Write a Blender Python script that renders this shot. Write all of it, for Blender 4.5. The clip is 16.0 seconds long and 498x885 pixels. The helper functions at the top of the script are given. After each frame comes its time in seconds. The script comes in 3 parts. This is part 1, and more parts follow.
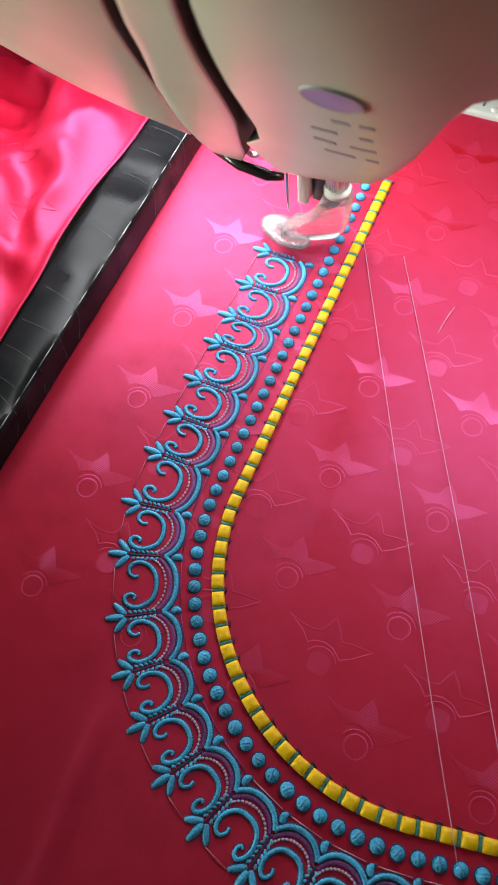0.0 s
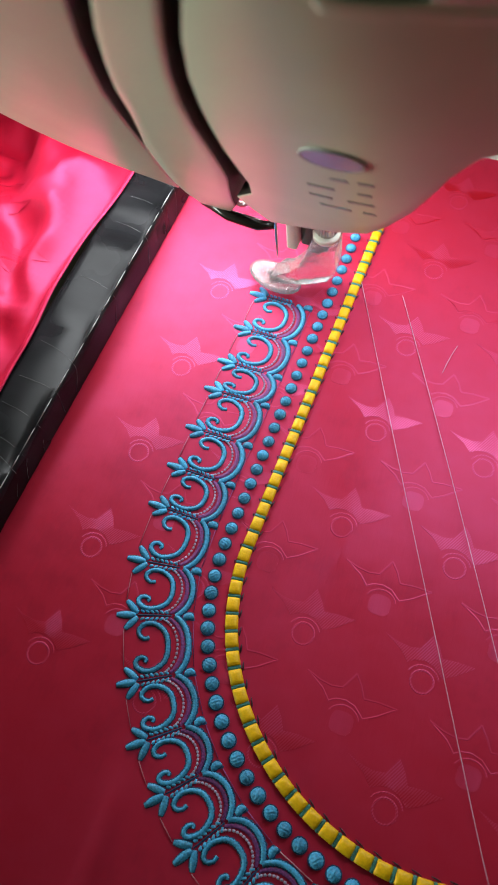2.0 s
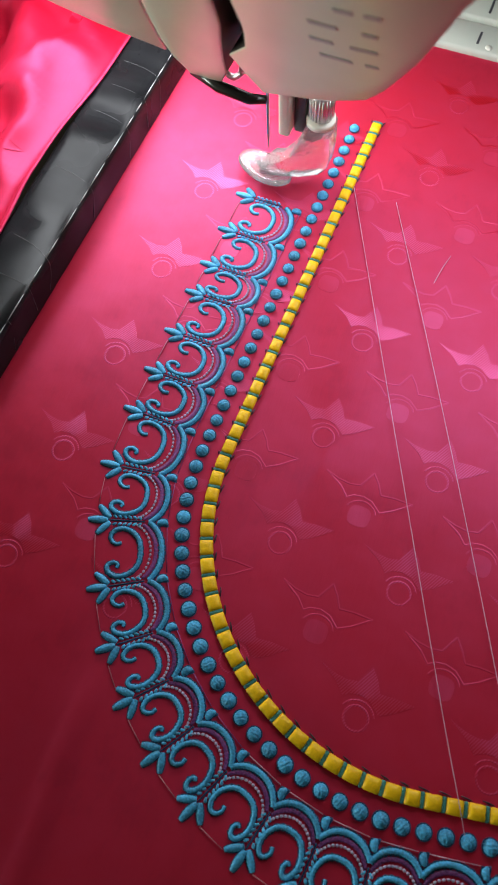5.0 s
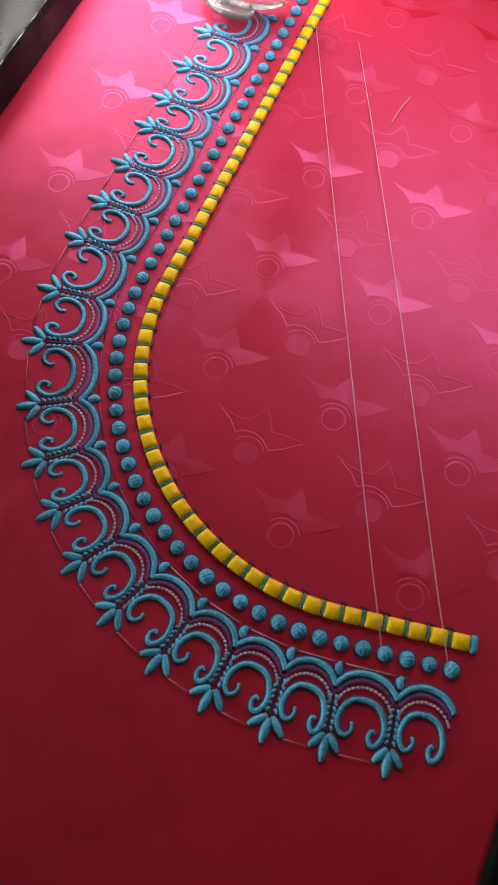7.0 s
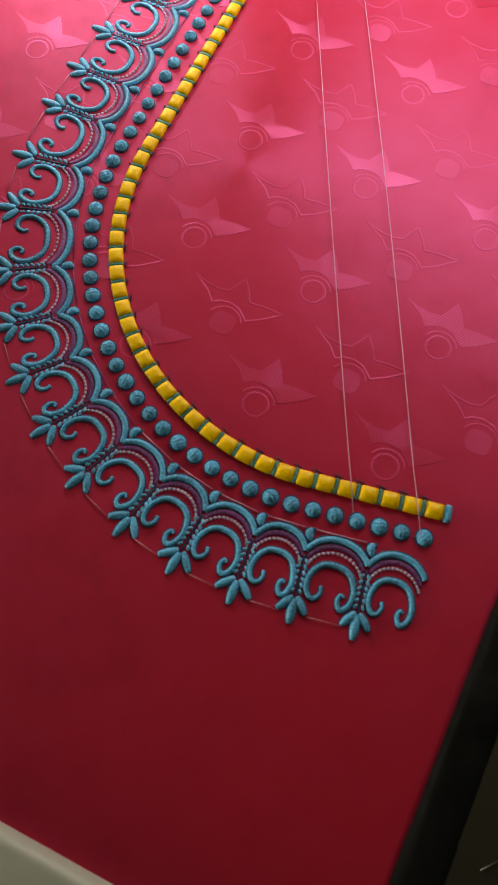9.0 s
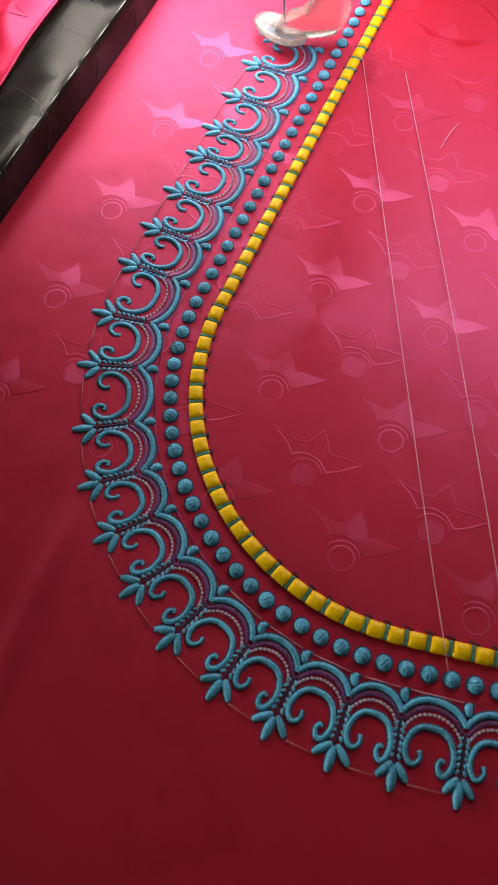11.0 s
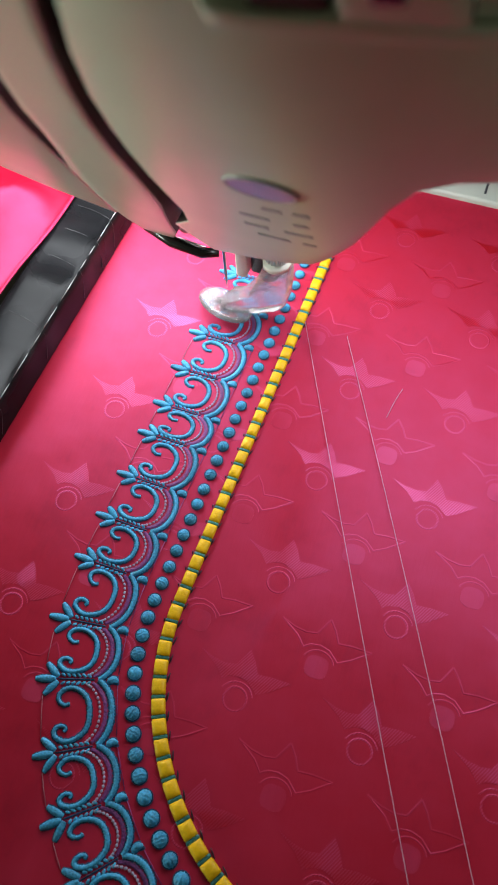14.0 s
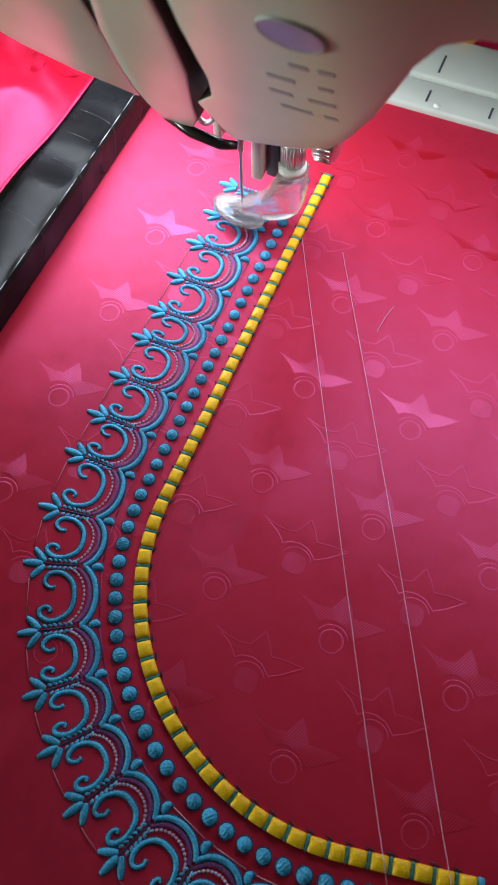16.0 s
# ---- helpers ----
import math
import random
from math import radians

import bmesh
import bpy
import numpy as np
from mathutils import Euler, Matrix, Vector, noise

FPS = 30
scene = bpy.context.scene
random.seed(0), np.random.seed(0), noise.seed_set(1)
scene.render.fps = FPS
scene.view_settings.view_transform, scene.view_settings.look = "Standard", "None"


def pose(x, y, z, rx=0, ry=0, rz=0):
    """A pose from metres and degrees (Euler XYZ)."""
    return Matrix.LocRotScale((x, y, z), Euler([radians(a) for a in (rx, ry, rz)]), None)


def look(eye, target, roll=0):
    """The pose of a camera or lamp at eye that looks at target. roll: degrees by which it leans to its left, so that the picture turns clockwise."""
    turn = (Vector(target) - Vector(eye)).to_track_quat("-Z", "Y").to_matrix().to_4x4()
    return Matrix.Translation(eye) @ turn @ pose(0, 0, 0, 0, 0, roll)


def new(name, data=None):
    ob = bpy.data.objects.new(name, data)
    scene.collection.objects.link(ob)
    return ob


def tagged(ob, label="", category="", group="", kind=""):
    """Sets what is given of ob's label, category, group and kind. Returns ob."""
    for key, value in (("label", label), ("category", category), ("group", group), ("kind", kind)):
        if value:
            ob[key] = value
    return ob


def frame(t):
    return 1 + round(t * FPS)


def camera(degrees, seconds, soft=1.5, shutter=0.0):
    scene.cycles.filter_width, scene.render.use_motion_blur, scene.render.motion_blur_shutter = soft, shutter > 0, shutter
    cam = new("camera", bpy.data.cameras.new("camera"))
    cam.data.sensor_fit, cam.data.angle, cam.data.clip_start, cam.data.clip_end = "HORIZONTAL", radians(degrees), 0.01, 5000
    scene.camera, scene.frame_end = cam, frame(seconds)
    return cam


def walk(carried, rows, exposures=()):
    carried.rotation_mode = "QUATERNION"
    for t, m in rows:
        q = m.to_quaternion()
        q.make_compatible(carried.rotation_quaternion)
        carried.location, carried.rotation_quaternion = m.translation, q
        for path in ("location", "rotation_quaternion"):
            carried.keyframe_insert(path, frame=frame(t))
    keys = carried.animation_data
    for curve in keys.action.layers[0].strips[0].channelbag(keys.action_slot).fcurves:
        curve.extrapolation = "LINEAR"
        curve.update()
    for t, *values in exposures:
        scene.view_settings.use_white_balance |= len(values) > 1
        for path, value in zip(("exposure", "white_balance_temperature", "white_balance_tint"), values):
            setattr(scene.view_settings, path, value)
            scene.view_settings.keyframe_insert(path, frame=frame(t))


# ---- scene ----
cam = camera(36.0, 16.0, soft=0.55)
# seconds, eye, target, roll
ROWS = [
    (0, (0.06066, -0.13122, 0.17318), (0.01312, -0.05891, -0.00712), -10.12),
    (0.5, (0.05623, -0.12828, 0.17391), (0.00979, -0.05181, -0.00496), -9.10),
    (1, (0.05666, -0.12783, 0.17385), (0.01094, -0.04971, -0.00450), -8.72),
    (1.5, (0.05604, -0.12715, 0.17345), (0.00951, -0.04779, -0.00413), -9.30),
    (2, (0.05491, -0.12581, 0.17178), (0.00844, -0.04589, -0.00557), -9.60),
    (2.5, (0.05547, -0.12187, 0.17011), (0.00931, -0.04072, -0.00676), -9.56),
    (3, (0.05631, -0.12176, 0.16985), (0.01213, -0.03918, -0.00687), -8.34),
    (3.5, (0.05520, -0.12039, 0.16981), (0.01287, -0.03850, -0.00768), -7.81),
    (4, (0.05583, -0.12248, 0.16562), (0.01657, -0.04492, -0.01450), -6.79),
    (4.2, (0.05589, -0.12503, 0.16484), (0.01773, -0.04952, -0.01638), -6.25),
    (6.3, (0.06610, -0.14562, 0.15475), (0.03187, -0.08053, -0.03124), -3.86),
    (6.5, (0.07000, -0.14827, 0.15320), (0.03741, -0.08286, -0.03297), -2.38),
    (7, (0.07822, -0.15318, 0.14765), (0.04599, -0.09240, -0.04014), -3.68),
    (7.5, (0.08032, -0.15669, 0.14363), (0.05046, -0.09570, -0.04448), -1.58),
    (8, (0.08356, -0.16082, 0.13943), (0.05494, -0.10148, -0.04941), -1.05),
    (8.5, (0.08759, -0.16546, 0.13770), (0.05860, -0.10796, -0.05165), -2.16),
    (9, (0.08913, -0.16793, 0.13799), (0.06073, -0.11431, -0.05259), -2.33),
    (9.5, (0.07546, -0.16523, 0.14281), (0.04795, -0.11375, -0.04849), -2.80),
    (9.7, (0.07117, -0.16498, 0.14261), (0.04176, -0.11274, -0.04819), -3.83),
    (11.8, (0.07144, -0.14675, 0.15551), (0.03019, -0.07404, -0.02619), -6.85),
    (12, (0.06661, -0.13649, 0.16453), (0.02745, -0.06315, -0.01738), -5.80),
    (12.5, (0.05941, -0.12275, 0.16826), (0.02003, -0.04042, -0.00970), -4.33),
    (13, (0.05776, -0.11828, 0.16653), (0.01726, -0.03320, -0.00988), -4.97),
    (13.5, (0.05773, -0.11703, 0.16620), (0.01712, -0.03137, -0.00991), -5.12),
    (14, (0.05724, -0.11713, 0.16573), (0.01655, -0.03012, -0.00969), -4.82),
    (14.5, (0.05788, -0.11765, 0.16712), (0.01766, -0.03039, -0.00828), -5.59),
    (15, (0.06024, -0.12091, 0.16666), (0.02016, -0.03350, -0.00871), -5.74),
    (15.5, (0.06135, -0.12360, 0.16706), (0.02230, -0.03877, -0.00980), -3.84),
    (16, (0.06072, -0.13192, 0.16354), (0.02450, -0.05384, -0.01699), -2.01),
]
EXPOSURES = [(0.0, 0.18, 6400, 0), (1.5, -0.06, 6400, 0), (3.5, -0.15, 6250, -1), (4.2, -0.15, 6200, 0), (6.5, 0.04, 7100, 4), (9.5, 0.2, 8200, 5), (12.0, -0.05, 7500, 2), (12.7, -0.1, 7200, 1), (13.5, -0.2, 6500, 0), (14.5, -0.25, 6150, -1), (16.0, -0.25, 5900, 0)]
cam.data.dof.use_dof, cam.data.dof.focus_distance, cam.data.dof.aperture_fstop = True, 0.185, 46.0
walk(cam, [(t, look(e, a, r)) for t, e, a, r in ROWS], EXPOSURES)

MM = 0.001

# ---- world and lights ----
world = bpy.data.worlds.new("room_air")
scene.world = world
world.use_nodes = True
world.node_tree.nodes["Background"].inputs[0].default_value = (0.9, 0.95, 1.0, 1)
world.node_tree.nodes["Background"].inputs[1].default_value = 0.022


def area_lamp(name, eye, target, size, power, colour, size_y=None):
    data = bpy.data.lights.new(name, "AREA")
    data.energy, data.color, data.size = power, colour, size
    if size_y:
        data.shape, data.size_y = "RECTANGLE", size_y
    ob = new(name, data)
    ob.matrix_world = look(eye, target)
    return ob


area_lamp("window_daylight", (-1.985, -1.10, 0.19), (0.0, -1.10, 0.19), 1.2, 57.0, (0.92, 1.0, 0.92), 0.46)
area_lamp("machine_lamp", (-0.044, 0.006, 0.061), (-0.036, -0.034, 0.0), 0.085, 0.37, (0.97, 0.94, 1.0))
# unseen lamp added below the arm for the sheen on the right of the cloth
area_lamp("sheen_lamp", (0.078, 0.008, 0.092), (0.056, -0.050, 0.0), 0.13, 0.195, (0.93, 0.92, 1.0), 0.04)


# ---- materials ----
def material(name):
    m = bpy.data.materials.new(name)
    m.use_nodes = True
    n = m.node_tree.nodes
    return m, n, m.node_tree.links, n["Principled BSDF"]


def noise_node(n, l, scale, detail=4.0, kind="Object", stretch=None):
    co = n.new("ShaderNodeTexCoord")
    tex = n.new("ShaderNodeTexNoise")
    tex.inputs["Scale"].default_value, tex.inputs["Detail"].default_value = scale, detail
    if stretch:
        mp = n.new("ShaderNodeMapping")
        mp.inputs["Scale"].default_value = stretch
        l.new(co.outputs[kind], mp.inputs[0])
        l.new(mp.outputs[0], tex.inputs[0])
    else:
        l.new(co.outputs[kind], tex.inputs[0])
    return tex


def ramp_node(n, l, source, stops):
    r = n.new("ShaderNodeValToRGB")
    while len(r.color_ramp.elements) < len(stops):
        r.color_ramp.elements.new(0.5)
    for e, (p, c) in zip(r.color_ramp.elements, stops):
        e.position, e.color = p, (*c, 1) if len(c) == 3 else c
    l.new(source, r.inputs[0])
    return r


def bump_node(n, l, source, p, strength, distance):
    b = n.new("ShaderNodeBump")
    b.inputs["Strength"].default_value, b.inputs["Distance"].default_value = strength, distance
    l.new(source, b.inputs["Height"])
    l.new(b.outputs[0], p.inputs["Normal"])
    return b


def plain(name, colour, rough=0.5, metal=0.0, vary=0.12, scale=120.0, bump=0.0, distance=0.0003, stretch=None, spec=0.5):
    m, n, l, p = material(name)
    tex = noise_node(n, l, scale, 5.0, stretch=stretch)
    lo, hi = [tuple(min(1.0, c * f) for c in colour) for f in (1 - vary, 1 + vary)]
    l.new(ramp_node(n, l, tex.outputs[0], [(0.3, lo), (0.7, hi)]).outputs[0], p.inputs["Base Color"])
    r = ramp_node(n, l, noise_node(n, l, scale * 0.3, 3.0).outputs[0], [(0.3, (rough * 0.8,) * 3), (0.7, (min(1, rough * 1.2),) * 3)])
    l.new(r.outputs[0], p.inputs["Roughness"])
    p.inputs["Metallic"].default_value = metal
    p.inputs["Specular IOR Level"].default_value = spec
    if bump:
        bump_node(n, l, tex.outputs[0], p, bump, distance)
    return m


def satin(name, colour, sheen, rough, lift=1.0, shine=0.12, hatch=False):
    """Shot silk satin: fine weave, soft crumples, pink sheen."""
    m, n, l, p = material(name)
    big = noise_node(n, l, 22.0, 3.0)
    mottle = noise_node(n, l, 130.0, 4.0)
    both = n.new("ShaderNodeMath")
    both.operation = "MULTIPLY_ADD"
    both.inputs[1].default_value = 0.8
    l.new(mottle.outputs[0], both.inputs[0])
    l.new(big.outputs[0], both.inputs[2])
    grain = noise_node(n, l, 900.0, 2.0, stretch=(1.0, 0.4, 1.0))
    speck = n.new("ShaderNodeMath")
    speck.operation = "MULTIPLY_ADD"
    speck.inputs[1].default_value = 0.35
    l.new(grain.outputs[0], speck.inputs[0])
    l.new(both.outputs[0], speck.inputs[2])
    lo, hi = tuple(c * 0.92 for c in colour), tuple(min(1, c * 1.08) for c in colour)
    l.new(ramp_node(n, l, speck.outputs[0], [(0.8, lo), (1.34, hi)]).outputs[0], p.inputs["Base Color"])
    p.inputs["Roughness"].default_value = rough
    p.inputs["Specular IOR Level"].default_value = 0.08
    p.inputs["Specular Tint"].default_value = (1.0, 0.42, 0.74, 1)
    p.inputs["Sheen Weight"].default_value = sheen
    p.inputs["Sheen Roughness"].default_value = 0.45
    p.inputs["Sheen Tint"].default_value = (1.0, 0.18, 0.48, 1)
    weave = noise_node(n, l, 1400.0, 2.0, stretch=(1.0, 0.15, 1.0))
    slack = noise_node(n, l, 55.0, 2.0)
    b1 = n.new("ShaderNodeBump")
    b1.inputs["Strength"].default_value, b1.inputs["Distance"].default_value = 0.35 * lift, 0.0012
    l.new(slack.outputs[0], b1.inputs["Height"])
    b2 = bump_node(n, l, weave.outputs[0], p, 0.3, 0.0001)
    l.new(b1.outputs[0], b2.inputs["Normal"])
    gloss = n.new("ShaderNodeBsdfAnisotropic")
    gloss.inputs["Color"].default_value = (0.97, 0.29, 0.74, 1)
    gloss.inputs["Roughness"].default_value = rough + 0.06
    gloss.inputs["Anisotropy"].default_value = 0.3
    l.new(b2.outputs[0], gloss.inputs["Normal"])
    mix = n.new("ShaderNodeMixShader")
    mix.inputs[0].default_value = shine
    if not hatch:
        l.new(ramp_node(n, l, mottle.outputs[0], [(0.35, (shine * 0.93,) * 3), (0.65, (shine * 1.07,) * 3)]).outputs[0], mix.inputs[0])
    else:
        co = n.new("ShaderNodeTexCoord")
        mp = n.new("ShaderNodeMapping")
        mp.inputs["Rotation"].default_value = (0, 0, 0.5)
        wave = n.new("ShaderNodeTexWave")
        wave.inputs["Scale"].default_value, wave.inputs["Distortion"].default_value = 640.0, 0.8
        l.new(co.outputs["Object"], mp.inputs[0])
        l.new(mp.outputs[0], wave.inputs[0])
        l.new(ramp_node(n, l, wave.outputs["Fac"], [(0.35, (shine * 0.72,) * 3), (0.65, (shine * 1.3,) * 3)]).outputs[0], mix.inputs[0])
    l.new(p.outputs[0], mix.inputs[1])
    l.new(gloss.outputs[0], mix.inputs[2])
    l.new(mix.outputs[0], n["Material Output"].inputs["Surface"])
    return m


def thread(name, colour, rough=0.42, vary=0.42, sheen=0.08, relief=0.85):
    """Lustrous rayon embroidery thread."""
    m, n, l, p = material(name)
    info = n.new("ShaderNodeObjectInfo")
    fine = noise_node(n, l, 2200.0, 3.0)
    mix = n.new("ShaderNodeMath")
    mix.operation = "MULTIPLY_ADD"
    mix.inputs[1].default_value = 0.25
    l.new(info.outputs["Random"], mix.inputs[0])
    l.new(fine.outputs[0], mix.inputs[2])
    lo, hi = tuple(c * (1 - vary) for c in colour), tuple(min(1, c * (1 + vary)) for c in colour)
    l.new(ramp_node(n, l, mix.outputs[0], [(0.35, lo), (0.85, hi)]).outputs[0], p.inputs["Base Color"])
    p.inputs["Roughness"].default_value = rough
    p.inputs["Sheen Weight"].default_value = sheen
    p.inputs["Sheen Tint"].default_value = (*[min(1, c * 1.5 + 0.15) for c in colour], 1)
    bump_node(n, l, fine.outputs[0], p, relief, 0.00025)
    p.inputs["Specular IOR Level"].default_value = 0.35
    return m


SATIN = satin("magenta_satin", (0.385, 0.003, 0.005), 0.0, 0.49, 1.0, 0.102)
SATIN_FIGURE = satin("magenta_satin_figure", (0.40, 0.004, 0.008), 0.0, 0.44, 0.6, 0.140)
SATIN_HATCH = satin("magenta_satin_hatched", (0.40, 0.004, 0.008), 0.0, 0.44, 0.6, 0.158, True)
SATIN_LOOSE = satin("magenta_satin_loose", (0.38, 0.004, 0.022), 0.0, 0.46, 1.6, 0.065)
SATIN_LOOSE_FIGURE = satin("magenta_satin_loose_figure", (0.33, 0.003, 0.02), 0.0, 0.42, 0.6, 0.055)
BLUE = thread("blue_thread", (0.075, 0.355, 0.62), rough=0.34, vary=0.42, sheen=0.2)
VIOLET = thread("violet_thread", (0.19, 0.045, 0.19))
PALE = thread("pale_thread", (0.42, 0.36, 0.55), vary=0.15)
YELLOW = thread("yellow_thread", (0.92, 0.53, 0.006), vary=0.10, sheen=0.0, relief=0.35)
GREEN = thread("green_thread", (0.06, 0.22, 0.21))
DARK_THREAD = thread("dark_thread", (0.035, 0.014, 0.03))
DULL_THREAD = thread("dull_thread", (0.36, 0.16, 0.22), vary=0.2)
LILAC_THREAD = thread("lilac_thread", (0.55, 0.34, 0.48), vary=0.1)
IVORY = plain("ivory_plastic", (0.60, 0.62, 0.48), 0.38, vary=0.04, scale=60.0, bump=0.05, distance=0.0002)
HOOP_WHITE = plain("hoop_white_plastic", (0.52, 0.54, 0.48), 0.4, vary=0.05, scale=80.0)
TAPE = plain("black_tape", (0.008, 0.008, 0.009), 0.26, vary=0.4, scale=140.0, bump=0.08, distance=0.0005, stretch=(0.4, 1.0, 0.4), spec=0.08)
MATTE_TAPE = plain("dull_black_tape", (0.006, 0.006, 0.006), 0.85, vary=0.4, scale=200.0, bump=0.3, distance=0.0006, spec=0.05)
# navy of the stems, and of the shade painted round raised stitches
NAVY = thread("navy_stem_and_shade", (0.018, 0.055, 0.14))
DARK = plain("dark_shade_and_scratch", (0.03, 0.022, 0.017), 0.55, vary=0.3)
BLACK_PLASTIC = plain("black_plastic", (0.02, 0.017, 0.016), 0.25, vary=0.2)
CHROME = plain("chrome", (0.74, 0.74, 0.74), 0.34, 1.0, vary=0.08, scale=300.0)
STEEL = plain("brushed_steel", (0.40, 0.40, 0.41), 0.36, 1.0, vary=0.12, scale=500.0, stretch=(1.0, 1.0, 0.1))
WHITE = plain("white_plastic", (0.78, 0.76, 0.68), 0.35, vary=0.04)
LILAC = plain("lilac_badge", (0.33, 0.27, 0.50), 0.25, vary=0.08, scale=200.0)
# pale grey of the highlight painted on the tape's edge
TAPE_HIGHLIGHT = plain("tape_highlight", (0.30, 0.30, 0.30), 0.35, vary=0.4, scale=300.0)
SEAM_GLINT = plain("seam_glint", (0.11, 0.11, 0.115), 0.35, vary=0.5, scale=300.0)
PRINT = plain("grey_print", (0.36, 0.34, 0.34), 0.5, vary=0.1)
PRINT_DARK = plain("dark_print", (0.06, 0.06, 0.07), 0.5, vary=0.1)
YELLOW_PLASTIC = plain("yellow_plastic", (0.75, 0.36, 0.04), 0.35, vary=0.08)
SCREEN = plain("dark_screen", (0.02, 0.025, 0.02), 0.6, vary=0.2)
WOOD = plain("dark_table_wood", (0.035, 0.028, 0.018), 0.6, vary=0.45, scale=35.0, bump=0.15, distance=0.001, stretch=(0.12, 1.0, 1.0))
WALL = plain("wall_paint", (0.13, 0.12, 0.085), 0.8, vary=0.06, scale=6.0)
FLOOR = plain("floor_tile", (0.22, 0.19, 0.14), 0.5, vary=0.1, scale=9.0)


def clear_plastic():
    m, n, l, p = material("clear_foot_plastic")
    p.inputs["Base Color"].default_value = (0.88, 0.89, 0.90, 1)
    p.inputs["Roughness"].default_value = 0.24
    p.inputs["Transmission Weight"].default_value = 0.86
    p.inputs["IOR"].default_value = 1.46
    bump_node(n, l, noise_node(n, l, 330.0, 3.0).outputs[0], p, 0.6, 0.0011)
    return m


CLEAR = clear_plastic()


# ---- mesh helpers (millimetres in, metres out) ----
def mesh(bm, name, mat, smooth=True):
    me = bpy.data.meshes.new(name)
    bm.normal_update()
    bm.to_mesh(me)
    bm.free()
    me.materials.append(mat)
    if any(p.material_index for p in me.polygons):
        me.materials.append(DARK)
    if smooth:
        me.polygons.foreach_set("use_smooth", [True] * len(me.polygons))
    return me


def part(name, bm, mat, parent, label="", smooth=True):
    ob = new(name, bm if isinstance(bm, bpy.types.Mesh) else mesh(bm, name, mat, smooth))
    ob.parent = parent
    if label:
        tagged(ob, label)
    return ob


def tube(bm, pts, radii, n=8, flat=1.0, base=None, caps=True):
    """A tube along pts; flat squeezes it in z, base sets it on that height as a half round."""
    pts = [Vector(p) for p in pts]
    rings = []
    for i, p in enumerate(pts):
        d = (pts[min(i + 1, len(pts) - 1)] - pts[max(i - 1, 0)]).normalized()
        up = Vector((0, 0, 1)) if abs(d.z) < 0.9 else Vector((0, 1, 0))
        side = d.cross(up).normalized()
        top = side.cross(d).normalized()
        r = radii[i] if hasattr(radii, "__len__") else radii
        ring = []
        for k in range(n):
            if base is None:
                a = 2 * math.pi * k / n
                q = p + side * (r * math.cos(a)) + top * (r * flat * math.sin(a))
            else:
                a = math.pi * k / (n - 1)
                q = p + side * (r * math.cos(a)) + top * (r * flat * math.sin(a) + base)
            ring.append(bm.verts.new(q * MM))
        rings.append(ring)
    for a, b in zip(rings, rings[1:]):
        for k in range(n if base is None else n - 1):
            bm.faces.new((a[k], a[(k + 1) % n], b[(k + 1) % n], b[k]))
    if caps:
        bm.faces.new(rings[0][::-1])
        bm.faces.new(rings[-1])
    return bm


def box(bm, x0, x1, y0, y1, z0, z1, bevel=0.0, seg=2):
    made = bmesh.ops.create_cube(bm, size=1.0)["verts"]
    for v in made:
        v.co = Vector(((x0 + x1) / 2 + v.co.x * (x1 - x0), (y0 + y1) / 2 + v.co.y * (y1 - y0), (z0 + z1) / 2 + v.co.z * (z1 - z0))) * MM
    if bevel:
        edges = list({e for v in made for e in v.link_edges})
        bmesh.ops.bevel(bm, geom=edges, offset=bevel * MM, segments=seg, affect="EDGES", profile=0.5)
    return bm


def prism(bm, outline, place, depth):
    """An outline of (a, b) laid by place(a, b, c) and given a depth in c."""
    front = [bm.verts.new(Vector(place(a, b, 0.0)) * MM) for a, b in outline]
    back = [bm.verts.new(Vector(place(a, b, depth)) * MM) for a, b in outline]
    bm.faces.new(front)
    bm.faces.new(back[::-1])
    n = len(outline)
    for i in range(n):
        bm.faces.new((front[i], back[i], back[(i + 1) % n], front[(i + 1) % n]))
    bmesh.ops.recalc_face_normals(bm, faces=bm.faces[:])
    return bm


def spline(pts, steps):
    """Catmull-Rom through pts."""
    pts = [Vector(p) for p in pts]
    ends = [pts[0] * 2 - pts[1], *pts, pts[-1] * 2 - pts[-2]]
    out = []
    for i in range(1, len(ends) - 2):
        a, b, c, d = ends[i - 1 : i + 3]
        for k in range(steps):
            t = k / steps
            out.append(0.5 * (2 * b + (c - a) * t + (2 * a - 5 * b + 4 * c - d) * t * t + (3 * b - a - 3 * c + d) * t**3))
    return out + [pts[-1]]


def interp(x, xs, ys):
    return float(np.interp(x, xs, ys))


